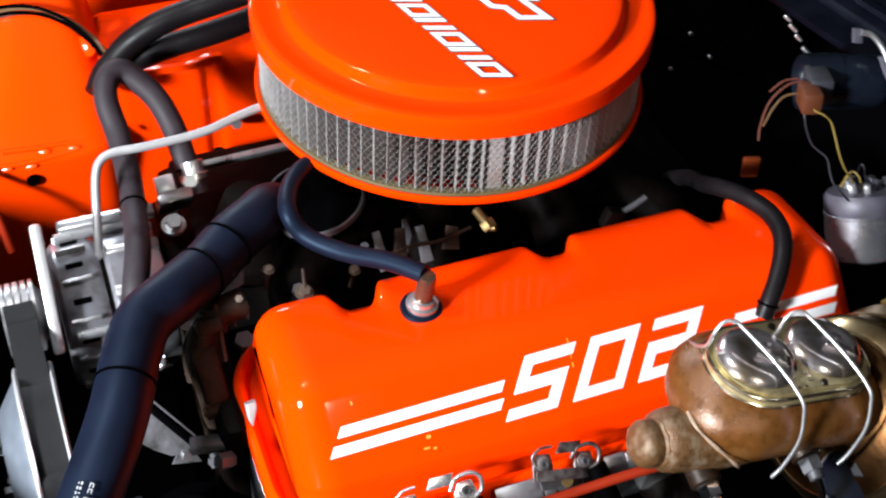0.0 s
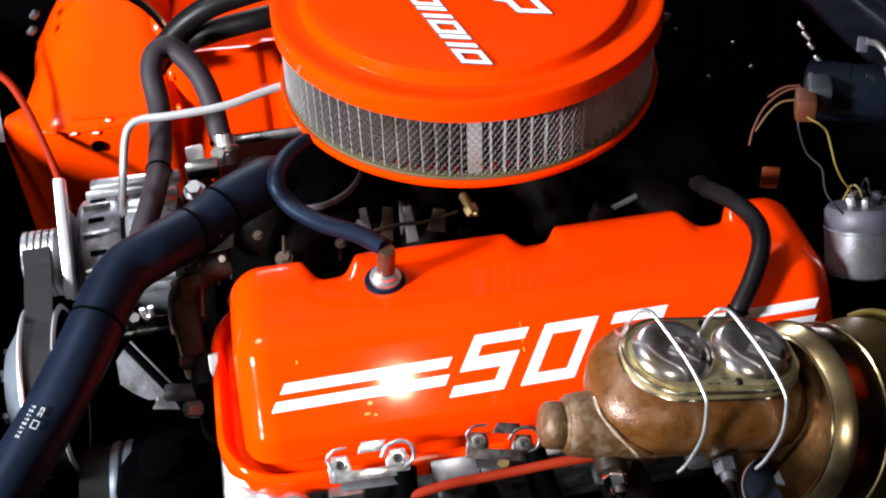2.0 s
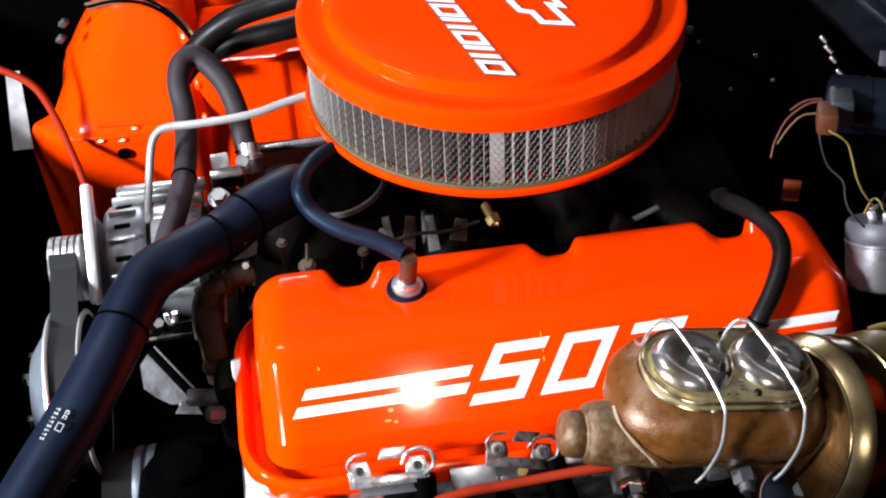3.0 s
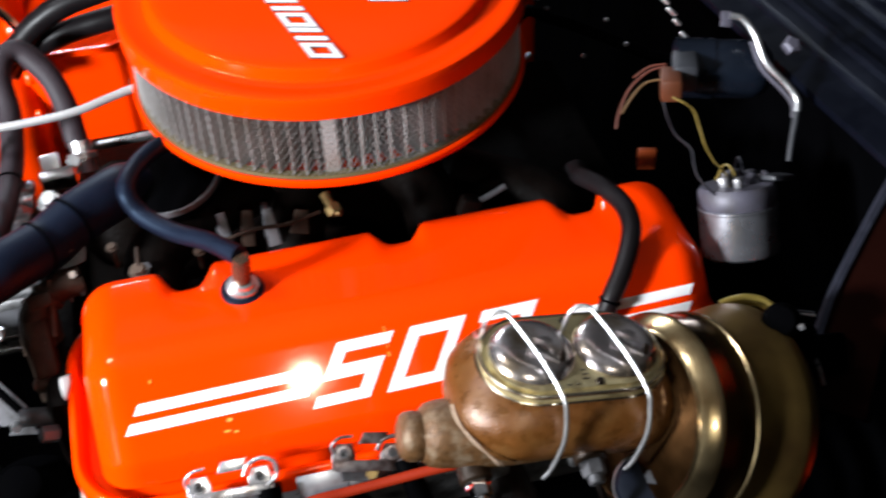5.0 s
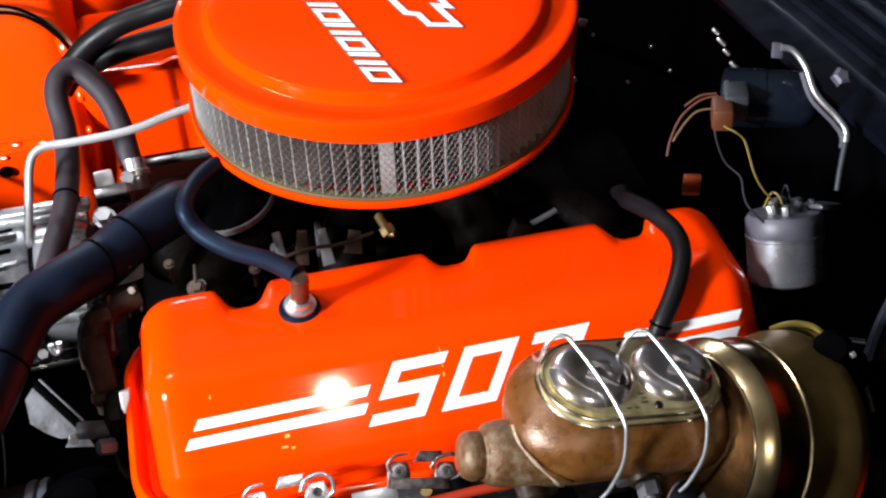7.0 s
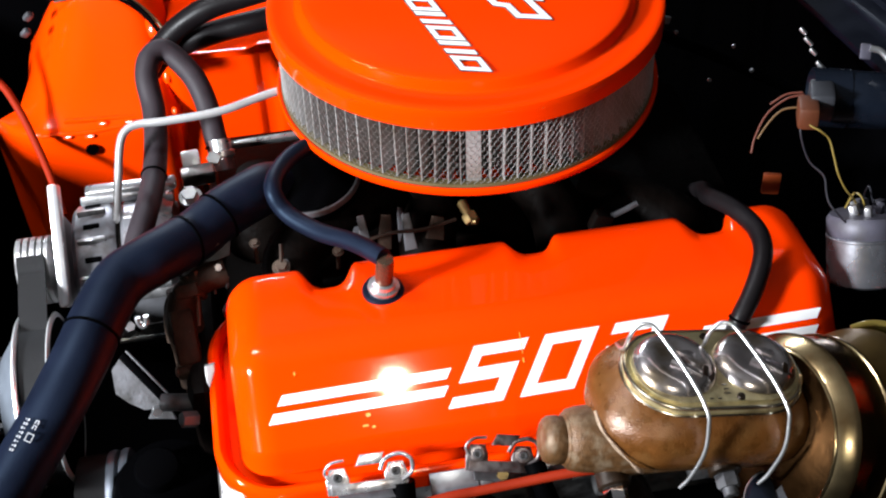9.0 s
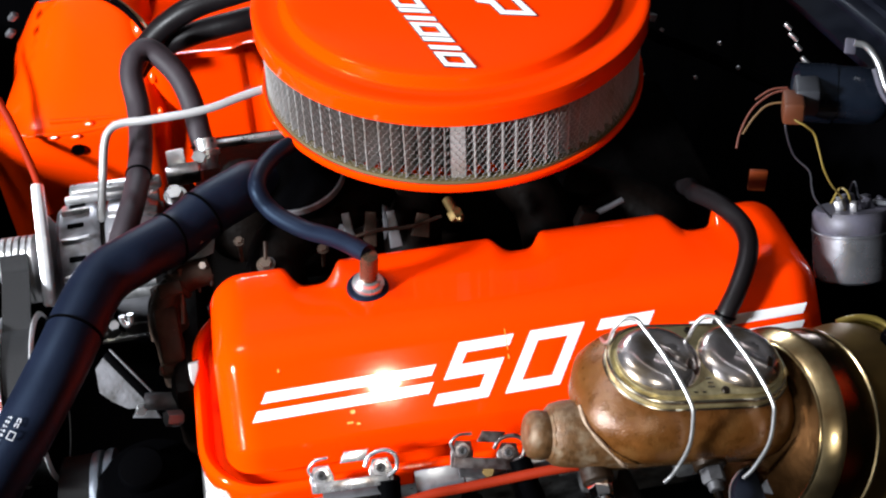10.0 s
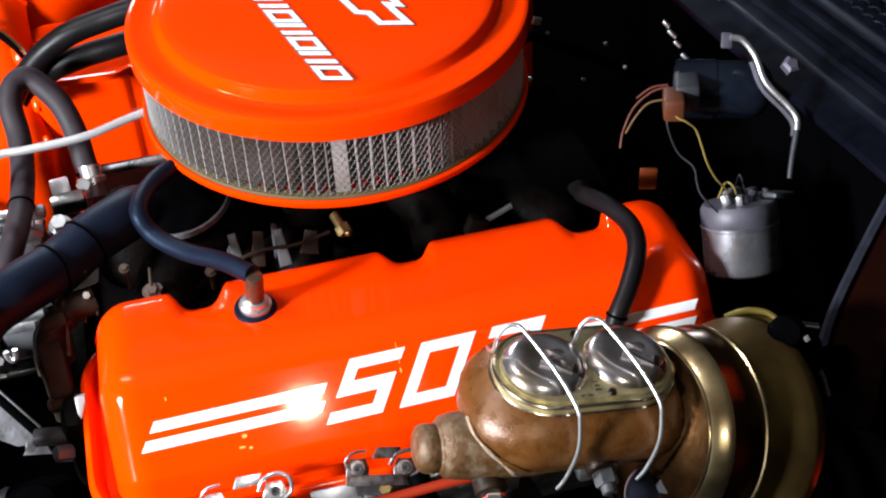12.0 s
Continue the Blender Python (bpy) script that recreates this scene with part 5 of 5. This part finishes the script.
bm = B(); box(bm, pose(0.240, 0.082, 0.854, -8, 2, -14), 0.016, 0.005, 0.021, 0.001)
tagged(part("relay_clip", bm, ORANGE_WIRE), "small square orange plastic clip near the firewall", "clip")

st = thing("hinge_arm", (0.40, -0.10, 0.80), "metal hood hinge arm coloured dark red for shade, with worn edge", "hinge")
side = Vector((0.92, -0.30, -0.12)).normalized()
HINGE = spline([(0.4366, -0.0435, 1.0110), (0.3973, -0.0750, 0.9832), (0.3598, -0.1054, 0.9570), (0.3147, -0.1423, 0.9249), (0.2791, -0.1764, 0.8997), (0.2446, -0.2233, 0.8647)], 6)


def strip(pts, off, width, thick, lift):
    """A bent flat bar along pts, from off to off + width across, thick deep."""
    bm, rings = B(), []
    for i, q in enumerate(pts):
        t = (pts[min(i + 1, len(pts) - 1)] - pts[max(i - 1, 0)]).normalized()
        a = (side - t * side.dot(t)).normalized()
        up = a.cross(t).normalized()
        if up.z < 0:
            up = -up
        rings.append([bm.verts.new(q + a * u + up * w) for u, w in ((off, lift), (off + width, lift), (off + width, lift + thick), (off, lift + thick))])
    for a, b in zip(rings, rings[1:]):
        for k in range(4):
            bm.faces.new((a[k], a[(k + 1) % 4], b[(k + 1) % 4], b[k]))
    bm.faces.new(rings[0][::-1]), bm.faces.new(rings[-1])
    return bm


part("arm", strip(HINGE, 0.003, 0.048, 0.005, 0.0), SHADED_ORANGE, st, "orange painted arm with shade in its dark red colour")
part("flange_edge", strip(HINGE, 0.0, 0.0045, 0.012, -0.004), WORN_EDGE, st, "scuffed raised edge")
part("inner_edge", strip(HINGE[2:], 0.050, 0.004, 0.012, -0.004), BLACK, st, "dark folded edge")
part("bare_corner", strip(HINGE[1:7], -0.0015, 0.0065, 0.003, 0.0085), CAP_GREY, st, "worn bare metal corner")
bm = tube(B(), [(0.3367 + 0.00086 * i, -0.1778 - 0.00044 * i, 0.8625 - 0.00023 * i) for i in range(120)], 0.0125, 16, raw=True)
cor = thing("corrugated_loom", (0.43, -0.17, 0.80), "black corrugated cable loom tube", "cable loom")
part("loom_tube", bm, BLACK_PLASTIC, cor)
d = Vector((0.86, -0.44, -0.23)).normalized()
for i in range(16):
    q = Vector((0.3367, -0.1778, 0.8625)) + d * (0.0062 * i + 0.003)
    part("loom_rib", lathe(B(), [(0.0124, 0), (0.0146, 0.0006), (0.0150, 0.0015), (0.0146, 0.0024), (0.0124, 0.003)], along(q, q + d), 24), LIT_RIB_GREY, cor)


# ---------------------------------------------------------------- body panels
inf = thing("inner_fender", (-0.39, 0.45, 0.60), "orange painted inner fender housing with a flanged edge", "body panel")
bm = B()
rings = []
for y, z in ((0.372, 0.62), (0.362, 0.72), (0.3535, 0.785), (0.3505, 0.806), (0.3512, 0.8125), (0.3540, 0.8165), (0.3590, 0.8205), (0.390, 0.852), (0.420, 0.884), (0.446, 0.911), (0.462, 0.922), (0.48, 0.926), (0.50, 0.920), (0.52, 0.90)):
    ring = []
    low_part = min(1.0, max(0.0, (0.85 - z) / 0.06))
    for k in range(-10, 11):
        u = k / 10
        x = 0.080 * u * (1 - 0.12 * max(0, (z - 0.82) / 0.1))
        drop = 0.030 * u ** 6
        if u < 0:
            x -= (0.018 + 0.028 * low_part) * u * u
            drop = 0.105 * abs(u) ** 2.2 * min(1.0, max(0.0, (z - 0.815) / 0.10))
        ring.append(bm.verts.new((-0.374 + x, y + 0.02 * abs(u) ** 6 * (1 + 1.5 * low_part), z - drop)))
    rings.append(ring)
for a, b in zip(rings, rings[1:]):
    for i in range(len(a) - 1):
        bm.faces.new((a[i], a[i + 1], b[i + 1], b[i]))
part("housing", bm, BODY_ORANGE, inf)
# black disc laid on the housing for the dark of a hole
part("hole_dark_disc", lathe(B(), [(0, 0), (0.0055, 0), (0.0066, 0.001), (0.0066, 0.003), (0, 0.003)], along((-0.3955, 0.3515, 0.792), (-0.3955, 0.34, 0.792)), 24), BLACK, inf)
fp = thing("fender_panel", (-0.1, 0.72, 0.5), "orange painted far inner fender panel", "body panel")
bm = B(); box(bm, pose(-0.045, 0.66, 0.73, 12), 0.59, 0.012, 0.48, 0.004)
part("panel", bm, BODY_ORANGE, fp)
for nm, place, sx, sy, sz, turn in (("side_panel", (0.556, -0.080, 0.996), 0.18, 0.27, 0.02, (0, -6, 12.9)), ("side_panel", (0.345, -0.315, 0.80), 0.07, 0.02, 0.06, (35, 0, 0))):
    sp = thing("body_side_panel", place, "orange painted body panel beside the firewall", "body panel")
    bm = B(); box(bm, pose(*place, *turn), sx, sy, sz, 0.006)
    part(nm, bm, BODY_ORANGE, sp)
wl = thing("wiring_harness", (-0.33, 0.44, 0.90), "thin dark wires bundled over the inner fender", "wiring")
for k, (dx, dz) in enumerate(((0, 0), (0.004, 0.004), (-0.002, 0.008), (0.007, -0.002))):
    part("wire", tube(B(), [(-0.42 + dx, 0.455, 0.912 + dz), (-0.3855 + dx, 0.4524, 0.9175 + dz), (-0.3566 + dx, 0.4462, 0.9153 + dz), (-0.3346 + dx, 0.4356, 0.9072 + dz), (-0.32 + dx, 0.4243, 0.897 + dz), (-0.3093 + dx, 0.4121, 0.8852 + dz), (-0.295, 0.40, 0.86)], 0.0018, 8), (BLACK, TAN_WIRE, BLACK, PINK_WIRE)[k], wl)
hose("red_loom", [(-0.52, 0.40, 0.89), (-0.4785, 0.3831, 0.8708), (-0.4595, 0.3603, 0.8486), (-0.445, 0.3304, 0.8179), (-0.4354, 0.3053, 0.7917), (-0.43, 0.29, 0.76)], 0.0040, CABLE_RED, "orange-red insulated cable curving past the alternator", "cable", 12)
# shroud and tray added as dark background; the shroud also shades the housing
rs = thing("radiator_shroud", (-0.62, 0.15, 0.3), "near-black shroud panel added for the dark ahead of the engine", "shroud")
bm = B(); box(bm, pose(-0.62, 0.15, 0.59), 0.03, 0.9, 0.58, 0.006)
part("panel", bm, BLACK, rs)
sh = thing("splash_tray", (0, 0.1, 0.40), "near-black tray added for the dark below the engine", "tray")
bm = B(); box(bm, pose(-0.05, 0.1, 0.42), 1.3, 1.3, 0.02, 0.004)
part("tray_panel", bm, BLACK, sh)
for k, (x, y, z) in enumerate(((0.1896, 0.2648, 0.923), (0.1979, 0.2551, 0.9136), (0.1711, 0.2295, 0.881), (0.252, 0.2364, 0.9017), (0.2652, 0.2179, 0.8834), (0.2239, 0.2186, 0.8775))):
    fb = thing("harness_clip", (x, y, z), "small bright metal clip on a dark wiring bundle", "clip", "harness clips")
    bm = B(); box(bm, pose(x, y, z, 30 * k, 20, 50 * k), 0.009 if k < 1 else 0.004, 0.004, 0.003 if k % 2 else 0.008, 0.001)
    part("clip_body", bm, DULL_STEEL, fb)
hose("wiring_bundle", [(0.15, 0.30, 0.80), (0.175, 0.270, 0.900), (0.20, 0.25, 0.905), (0.24, 0.235, 0.890), (0.30, 0.20, 0.87), (0.36, 0.16, 0.86)], 0.006, BLACK, "black taped wiring bundle near the firewall", "wiring", 10)

lb = thing("latch_bracket", (-0.507, 0.41, 0.80), "small pale grey steel bracket ahead of the alternator", "bracket")
PLB = frame_at((-0.509, 0.436, 0.855), (0.012, 0, 0), (-0.003, -0.057, -0.065))
part("plate", prism(B(), [(-0.004, 0), (0.011, 0), (0.015, 0.085), (-0.006, 0.085)], PLB, 0.003, 0.0008), DULL_STEEL, lb)
for x, y in ((0.003, 0.012), (0.004, 0.06)):
    part("rivet", lathe(B(), [(0.004, 0.003), (0.0035, 0.005), (0, 0.006)], PLB @ pose(x, y, -0.0005), 16), STEEL, lb)
for k, (x, y, z) in enumerate(((-0.4400, 0.44, 0.905), (-0.4450, 0.43, 0.892))):
    cl = thing("harness_clip", (x, y, z), "small bright metal clip on a dark wiring bundle", "clip", "harness clips")
    bm = B(); box(bm, pose(x, y, z, 30, 35, 20), 0.008, 0.006, 0.012, 0.002)
    part("clip_body", bm, CAST_GREY, cl)

# small things in the dark valley ahead of the valve cover
sn = thing("water_outlet", (-0.30, 0.03, 0.80), "dark cast water outlet with steel bolts beside the valve cover", "pipe")
part("elbow", tube(B(), [(-0.262, 0.045, 0.872), (-0.280, 0.040, 0.872), (-0.298, 0.030, 0.864), (-0.305, 0.018, 0.848), (-0.302, 0.004, 0.828), (-0.300, -0.01, 0.80)], 0.0120, 18), GRIMY_BROWN, sn)
part("elbow_collar", lathe(B(), [(0.0115, 0), (0.0140, 0.001), (0.0145, 0.005), (0.0115, 0.007)], along((-0.287, 0.037, 0.870), (-0.300, 0.028, 0.862)), 28), GRIMY_BROWN, sn)
part("seam", tube(B(), [(-0.296, 0.004, 0.850), (-0.294, -0.004, 0.835), (-0.292, -0.014, 0.815)], 0.0022, 8), DULL_STEEL, sn)
for p, q, r in (((-0.2640, 0.058, 0.896), (-0.2750, 0.055, 0.888), 0.0026), ((-0.2640, 0.042, 0.882), (-0.2660, 0.037, 0.886), 0.0036), ((-0.2920, 0.038, 0.876), (-0.2945, 0.034, 0.880), 0.0036), ((-0.3110, -0.010, 0.823), (-0.2980, -0.012, 0.823), 0.0045)):
    part("bolt", hexnut(B(), p, q, r), TAN_BOLT, sn)
hc = thing("hose_clamp", (-0.3380, 0.03, 0.838), "bright bent steel clamp end in the shade", "clamp")
part("clamp_loop", tube(B(), [(-0.3400, 0.030, 0.848), (-0.3395, 0.029, 0.842), (-0.3365, 0.028, 0.839), (-0.3335, 0.029, 0.842), (-0.3330, 0.030, 0.849)], 0.0026, 10), STEEL, hc)
part("clamp_screw", hexnut(B(), (-0.3480, 0.030, 0.838), (-0.3470, 0.026, 0.843), 0.0045), DULL_STEEL, hc)
bl = thing("lifting_eye", (-0.2868, 0.225, 0.845), "pale cast block with steel bolts beside the heater nipple", "bracket")
bm = B(); box(bm, frame_at((-0.2868, 0.225, 0.8560), (1, 0.05, 0.05), (0, 0.65, 0.75)), 0.017, 0.021, 0.010, 0.002)
part("block", bm, POLISHED, bl)
part("bolt", hexnut(B(), (-0.2650, 0.226, 0.855), (-0.2650, 0.218, 0.862), 0.0070), STEEL, bl)
for k, (x, y, z, r) in enumerate(((-0.2115, 0.060, 0.862, 0.0055), (-0.2344, 0.080, 0.8725, 0.0034), (-0.1436, 0.090, 0.8633, 0.0040), (-0.3157, 0.22, 0.832, 0.008))):
    part("manifold_bolt", hexnut(B(), (x, y, z - 0.008), (x, y - 0.004, z), r), CAST_GREY if k != 3 else STEEL, itk)
part("linkage_arm", prism(B(), [(0, 0), (0.010, 0.002), (0.007, 0.030), (0.002, 0.032)], frame_at((-0.1080, 0.082, 0.846), (1, 0, 0), (-0.1, 0.5, 0.8)), 0.003, 0.0008), CAST_GREY, crb)

# sheet added to keep the depth ahead of the housing dark
ap = thing("apron_panel", (-0.62, 0.56, 0.30), "near-black panel added for the dark ahead of the fender housing", "panel")
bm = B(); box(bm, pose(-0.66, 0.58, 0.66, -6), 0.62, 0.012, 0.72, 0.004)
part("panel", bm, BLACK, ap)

fb = thing("head_bolt", (-0.066, -0.168, 0.815), "small brass coloured hex bolt on the cylinder head", "bolt")
part("hex", hexnut(B(), (-0.066, -0.165, 0.812), (-0.066, -0.172, 0.820), 0.0050), BRASS, fb)
part("washer", lathe(B(), [(0.004, 0), (0.0078, 0), (0.0080, 0.0015), (0.0078, 0.003), (0.004, 0.003)], along((-0.066, -0.164, 0.811), (-0.066, -0.171, 0.819)), 24), CAST_GREY, fb)
for x0, x1 in ((-0.122, -0.084), (-0.030, -0.012)):
    hs = thing("heat_shield", ((x0 + x1) / 2, -0.168, 0.800), "bare metal heat shield strip below the flange", "shield", "heat shields")
    bm = B(); box(bm, pose((x0 + x1) / 2, -0.166, 0.811, 52), x1 - x0, 0.022, 0.002, 0.0008)
    part("strip", bm, ALU_BRIGHT, hs)
    bm = B(); box(bm, pose(x1 + 0.006, -0.167, 0.811, 52, 0, 6), 0.010, 0.022, 0.002, 0.0008)
    part("strip_end", bm, STEEL, hs)

# pressed beads along the fold of the fender housing, and the lip of the far cover
for pts in ([(-0.418, 0.3620, 0.8235), (-0.4018, 0.3610, 0.8228), (-0.3732, 0.3605, 0.8215), (-0.3374, 0.3610, 0.8190)], [(-0.4434, 0.3560, 0.8120), (-0.4261, 0.3530, 0.8140), (-0.4006, 0.3520, 0.8130), (-0.3833, 0.3525, 0.8135), (-0.3382, 0.3560, 0.8145)]):
    part("fold_bead", tube(B(), pts, 0.0026, 12), BODY_ORANGE, inf)
# cambered facets added on the housing, turned to catch the lamps as glints
for x, y, z, a, b in ((-0.4198, 0.3503, 0.8111, 0.0075, 0.0028), (-0.3968, 0.3501, 0.8091, 0.0075, 0.0030), (-0.3815, 0.3556, 0.8189, 0.0070, 0.0034), (-0.3541, 0.3544, 0.8177, 0.0075, 0.0028), (-0.3179, 0.4235, 0.8851, 0.0085, 0.0110), (-0.3097, 0.3905, 0.8455, 0.0040, 0.0090), (-0.3060, 0.3654, 0.8171, 0.0030, 0.0040)):
    m = along((x, y, z), Vector((x, y, z)) + Vector((-0.37, -0.76, 0.54)))
    side_on = (m.inverted().to_3x3() @ Vector((1, 0, 0))).normalized()
    m = m @ Matrix.Rotation(math.atan2(side_on.y, side_on.x), 4, "Z") @ Matrix.Diagonal((a, b, 1, 1))
    h = b / 0.003
    part("glint_facet", lathe(B(), [(1.0, -0.00040 * h), (0.8, -0.00022 * h), (0.55, -0.00008 * h), (0.3, 0.0), (0, 0.00004 * h)], m, 24), BODY_ORANGE, inf)
# ribbon added on the far cover, cambered to return the far lamp's highlight
lip_line = spline([(-0.2860, 0.3840, 0.8735), (-0.2478, 0.3840, 0.8722), (-0.2260, 0.3840, 0.8714), (-0.2185, 0.3840, 0.8730), (-0.2130, 0.3840, 0.8752), (-0.2060, 0.3840, 0.8764), (-0.1935, 0.3840, 0.8760)], 6)
bm, rows = B(), []
for q in lip_line:
    rows.append([bm.verts.new(q + Vector((0, u, -0.073 * u - 10 * u * u))) for u in (-0.0042, -0.0028, -0.0014, 0, 0.0014, 0.0028, 0.0042)] + [bm.verts.new(q + Vector((0, 0.0120, -0.006))), bm.verts.new(q + Vector((0, -0.0042, -0.006)))])
for a, b in zip(rows, rows[1:]):
    for i in range(len(a)):
        j = (i + 1) % len(a)
        bm.faces.new((a[i], a[j], b[j], b[i]))
bm.faces.new(rows[0][::-1]), bm.faces.new(rows[-1])
part("highlight_lip", bm, ORANGE, psg)
YELLOW_FLECK = shader("dried_yellow_paint_drip", (0.80, 0.26, 0.02), 0.3, var=0.2, scale=200, bump=0.1)
for x, y, sx, sy in ((-0.1622, -0.0154, 0.0040, 0.0030), (-0.1654, -0.0235, 0.0050, 0.0016), (-0.1591, -0.0252, 0.0030, 0.0018), (-0.0346, 0.0205, 0.0007, 0.0170), (-0.0348, 0.0070, 0.0012, 0.0040), (-0.2139, 0.0250, 0.0012, 0.0030)):
    part("paint_drip", prism(B(), round_rect(sx, sy, min(sx, sy) * 0.45, 4), DEC @ pose(x, y, 0), 0.0004), YELLOW_FLECK, drv, "dried yellow paint drip")

# studs, tabs and levers on the castings between the hose and the valve cover


def stud(parent, x, y, z, r, tall, mat=None):
    """A hex head on a washer, on a stud that goes down into the casting."""
    q = Vector((x, y, z))
    up = Vector((0.02, -0.35, 0.93)).normalized()
    bm = hexnut(B(), q - up * r * 0.9, q, r)
    lathe(bm, [(0, 0), (r * 1.45, 0), (r * 1.5, r * 0.15), (r * 1.45, r * 0.3), (0, r * 0.3)], along(q - up * r * 1.2, q), 20)
    rod(bm, q - up * tall, q - up * r, r * 0.55, 10)
    part("stud", bm, mat or TAN_BOLT, parent)


stud(itk, -0.2137, 0.0279, 0.8880, 0.0052, 0.040)
part("stud_shank", rod(B(), (-0.2137, 0.0285, 0.885), (-0.2115, 0.0400, 0.9000), 0.0016, 10), GRIMY_BROWN, itk)
stud(itk, -0.2338, 0.0635, 0.8860, 0.0032, 0.040)
stud(itk, -0.1640, 0.0500, 0.8760, 0.0034, 0.035, GRIMY_BROWN)
stud(sn, -0.2930, 0.0372, 0.8690, 0.0055, 0.030)
part("sender_tab", prism(B(), [(-0.016, -0.003), (0.010, -0.006), (0.017, 0.004), (0.004, 0.007)], frame_at((-0.2680, 0.0610, 0.8790), (0.9, 0.35, 0.2), (-0.2, 0.6, 0.7)), 0.003, 0.0008), CAST_GREY, sn, "grey metal sender tab")
part("dipstick", rod(B(), (-0.2842, 0.0480, 0.8790), (-0.2862, 0.0330, 0.8560), 0.0016, 8), TAN_BOLT, sn)
bm = B(); box(bm, frame_at((-0.3010, 0.0050, 0.8420), (0.05, -0.65, -0.75), (1, 0, 0)), 0.048, 0.020, 0.016, 0.004)
part("casting_web", bm, GRIMY_BROWN, sn)
part("gasket_corner", prism(B(), [(-0.002, 0.008), (0.006, 0.009), (0.006, 0.003), (0.000, -0.010), (-0.002, -0.005)], frame_at((-0.2830, -0.0470, 0.8480), (1, 0, 0), (0.05, 0.62, 0.75)), 0.010, 0.001), PALE_LINE, eng, "bare aluminium corner of the head")
for k, (x, y, z, wd, hh, lean) in enumerate(((-0.1400, 0.0560, 0.8830, 0.010, 0.034, 6), (-0.1220, 0.0600, 0.8800, 0.013, 0.030, -10), (-0.1020, 0.0560, 0.8800, 0.011, 0.032, 4), (-0.0780, 0.0540, 0.8820, 0.016, 0.020, -16))):
    bm = prism(B(), [(-wd / 2, -hh / 2), (wd / 2, -hh / 2), (wd * 0.35, hh / 2), (-wd * 0.30, hh / 2)], frame_at((x, y, z), (1, 0, 0.02 * lean), (0.1, 0.55, 0.83)), 0.004, 0.001)
    part("linkage_plate", bm, (CAST_GREY, GRIMY_BROWN, CAST_GREY, GRIMY_BROWN)[k], crb)
part("throttle_rod", tube(B(), [(-0.1500, 0.0480, 0.8790), (-0.1200, 0.0500, 0.8860), (-0.0900, 0.0500, 0.8850), (-0.0600, 0.0520, 0.8900)], 0.0016, 8), GRIMY_BROWN, crb)

# grimy castings, a stud and a clip in front of the block beside the valve cover
UPW = (0.05, 0.66, 0.75)
bm = B(); box(bm, frame_at((-0.2945, 0.0260, 0.8746), (1, 0.10, 0.1), UPW), 0.021, 0.0125, 0.016, 0.003)
part("casting_lug", bm, GRIMY_BROWN, sn)
part("casting_limb", tube(B(), [(-0.3041, 0.0313, 0.8669), (-0.3100, 0.0287, 0.8571), (-0.3124, 0.0217, 0.8429), (-0.3124, 0.0148, 0.8292)], 0.0062, 12), GRIMY_BROWN, sn)
bm = B(); box(bm, frame_at((-0.2997, 0.0049, 0.8353), (1, 0.05, 0.05), UPW), 0.014, 0.046, 0.007, 0.002)
part("casting_plate", bm, GRIMY_BROWN, sn)
bm = B(); box(bm, frame_at((-0.3017, 0.0036, 0.8411), (1, 0.08, 0.20), (-0.06, 0.66, 0.75)), 0.0022, 0.036, 0.003, 0.0008)
part("plate_edge", bm, TAN_BOLT, sn)
part("stub", rod(B(), (-0.3108, -0.0114, 0.8185), (-0.2960, -0.0127, 0.8196), 0.0075), GRIMY_BROWN, sn)
part("stub_end", rod(B(), (-0.3128, -0.0141, 0.8212), (-0.3100, -0.0143, 0.8215), 0.0044), TAN_BOLT, sn)
part("threaded_rod", tube(B(), [(-0.2852, 0.0383, 0.8837), (-0.2861, 0.0201, 0.8694), (-0.2878, 0.0025, 0.8556)], 0.0016, 10, sub=26, ripple=(1, 0.0004)), TAN_BOLT, sn)
part("square_clip", tube(B(), [(-0.2721, 0.0323, 0.8611), (-0.2711, 0.0379, 0.8735), (-0.2652, 0.0379, 0.8744), (-0.2596, 0.0366, 0.8739), (-0.2614, 0.0322, 0.8658)], 0.0013, 8, raw=True), CAST_GREY, sn, "thin grey metal clip")
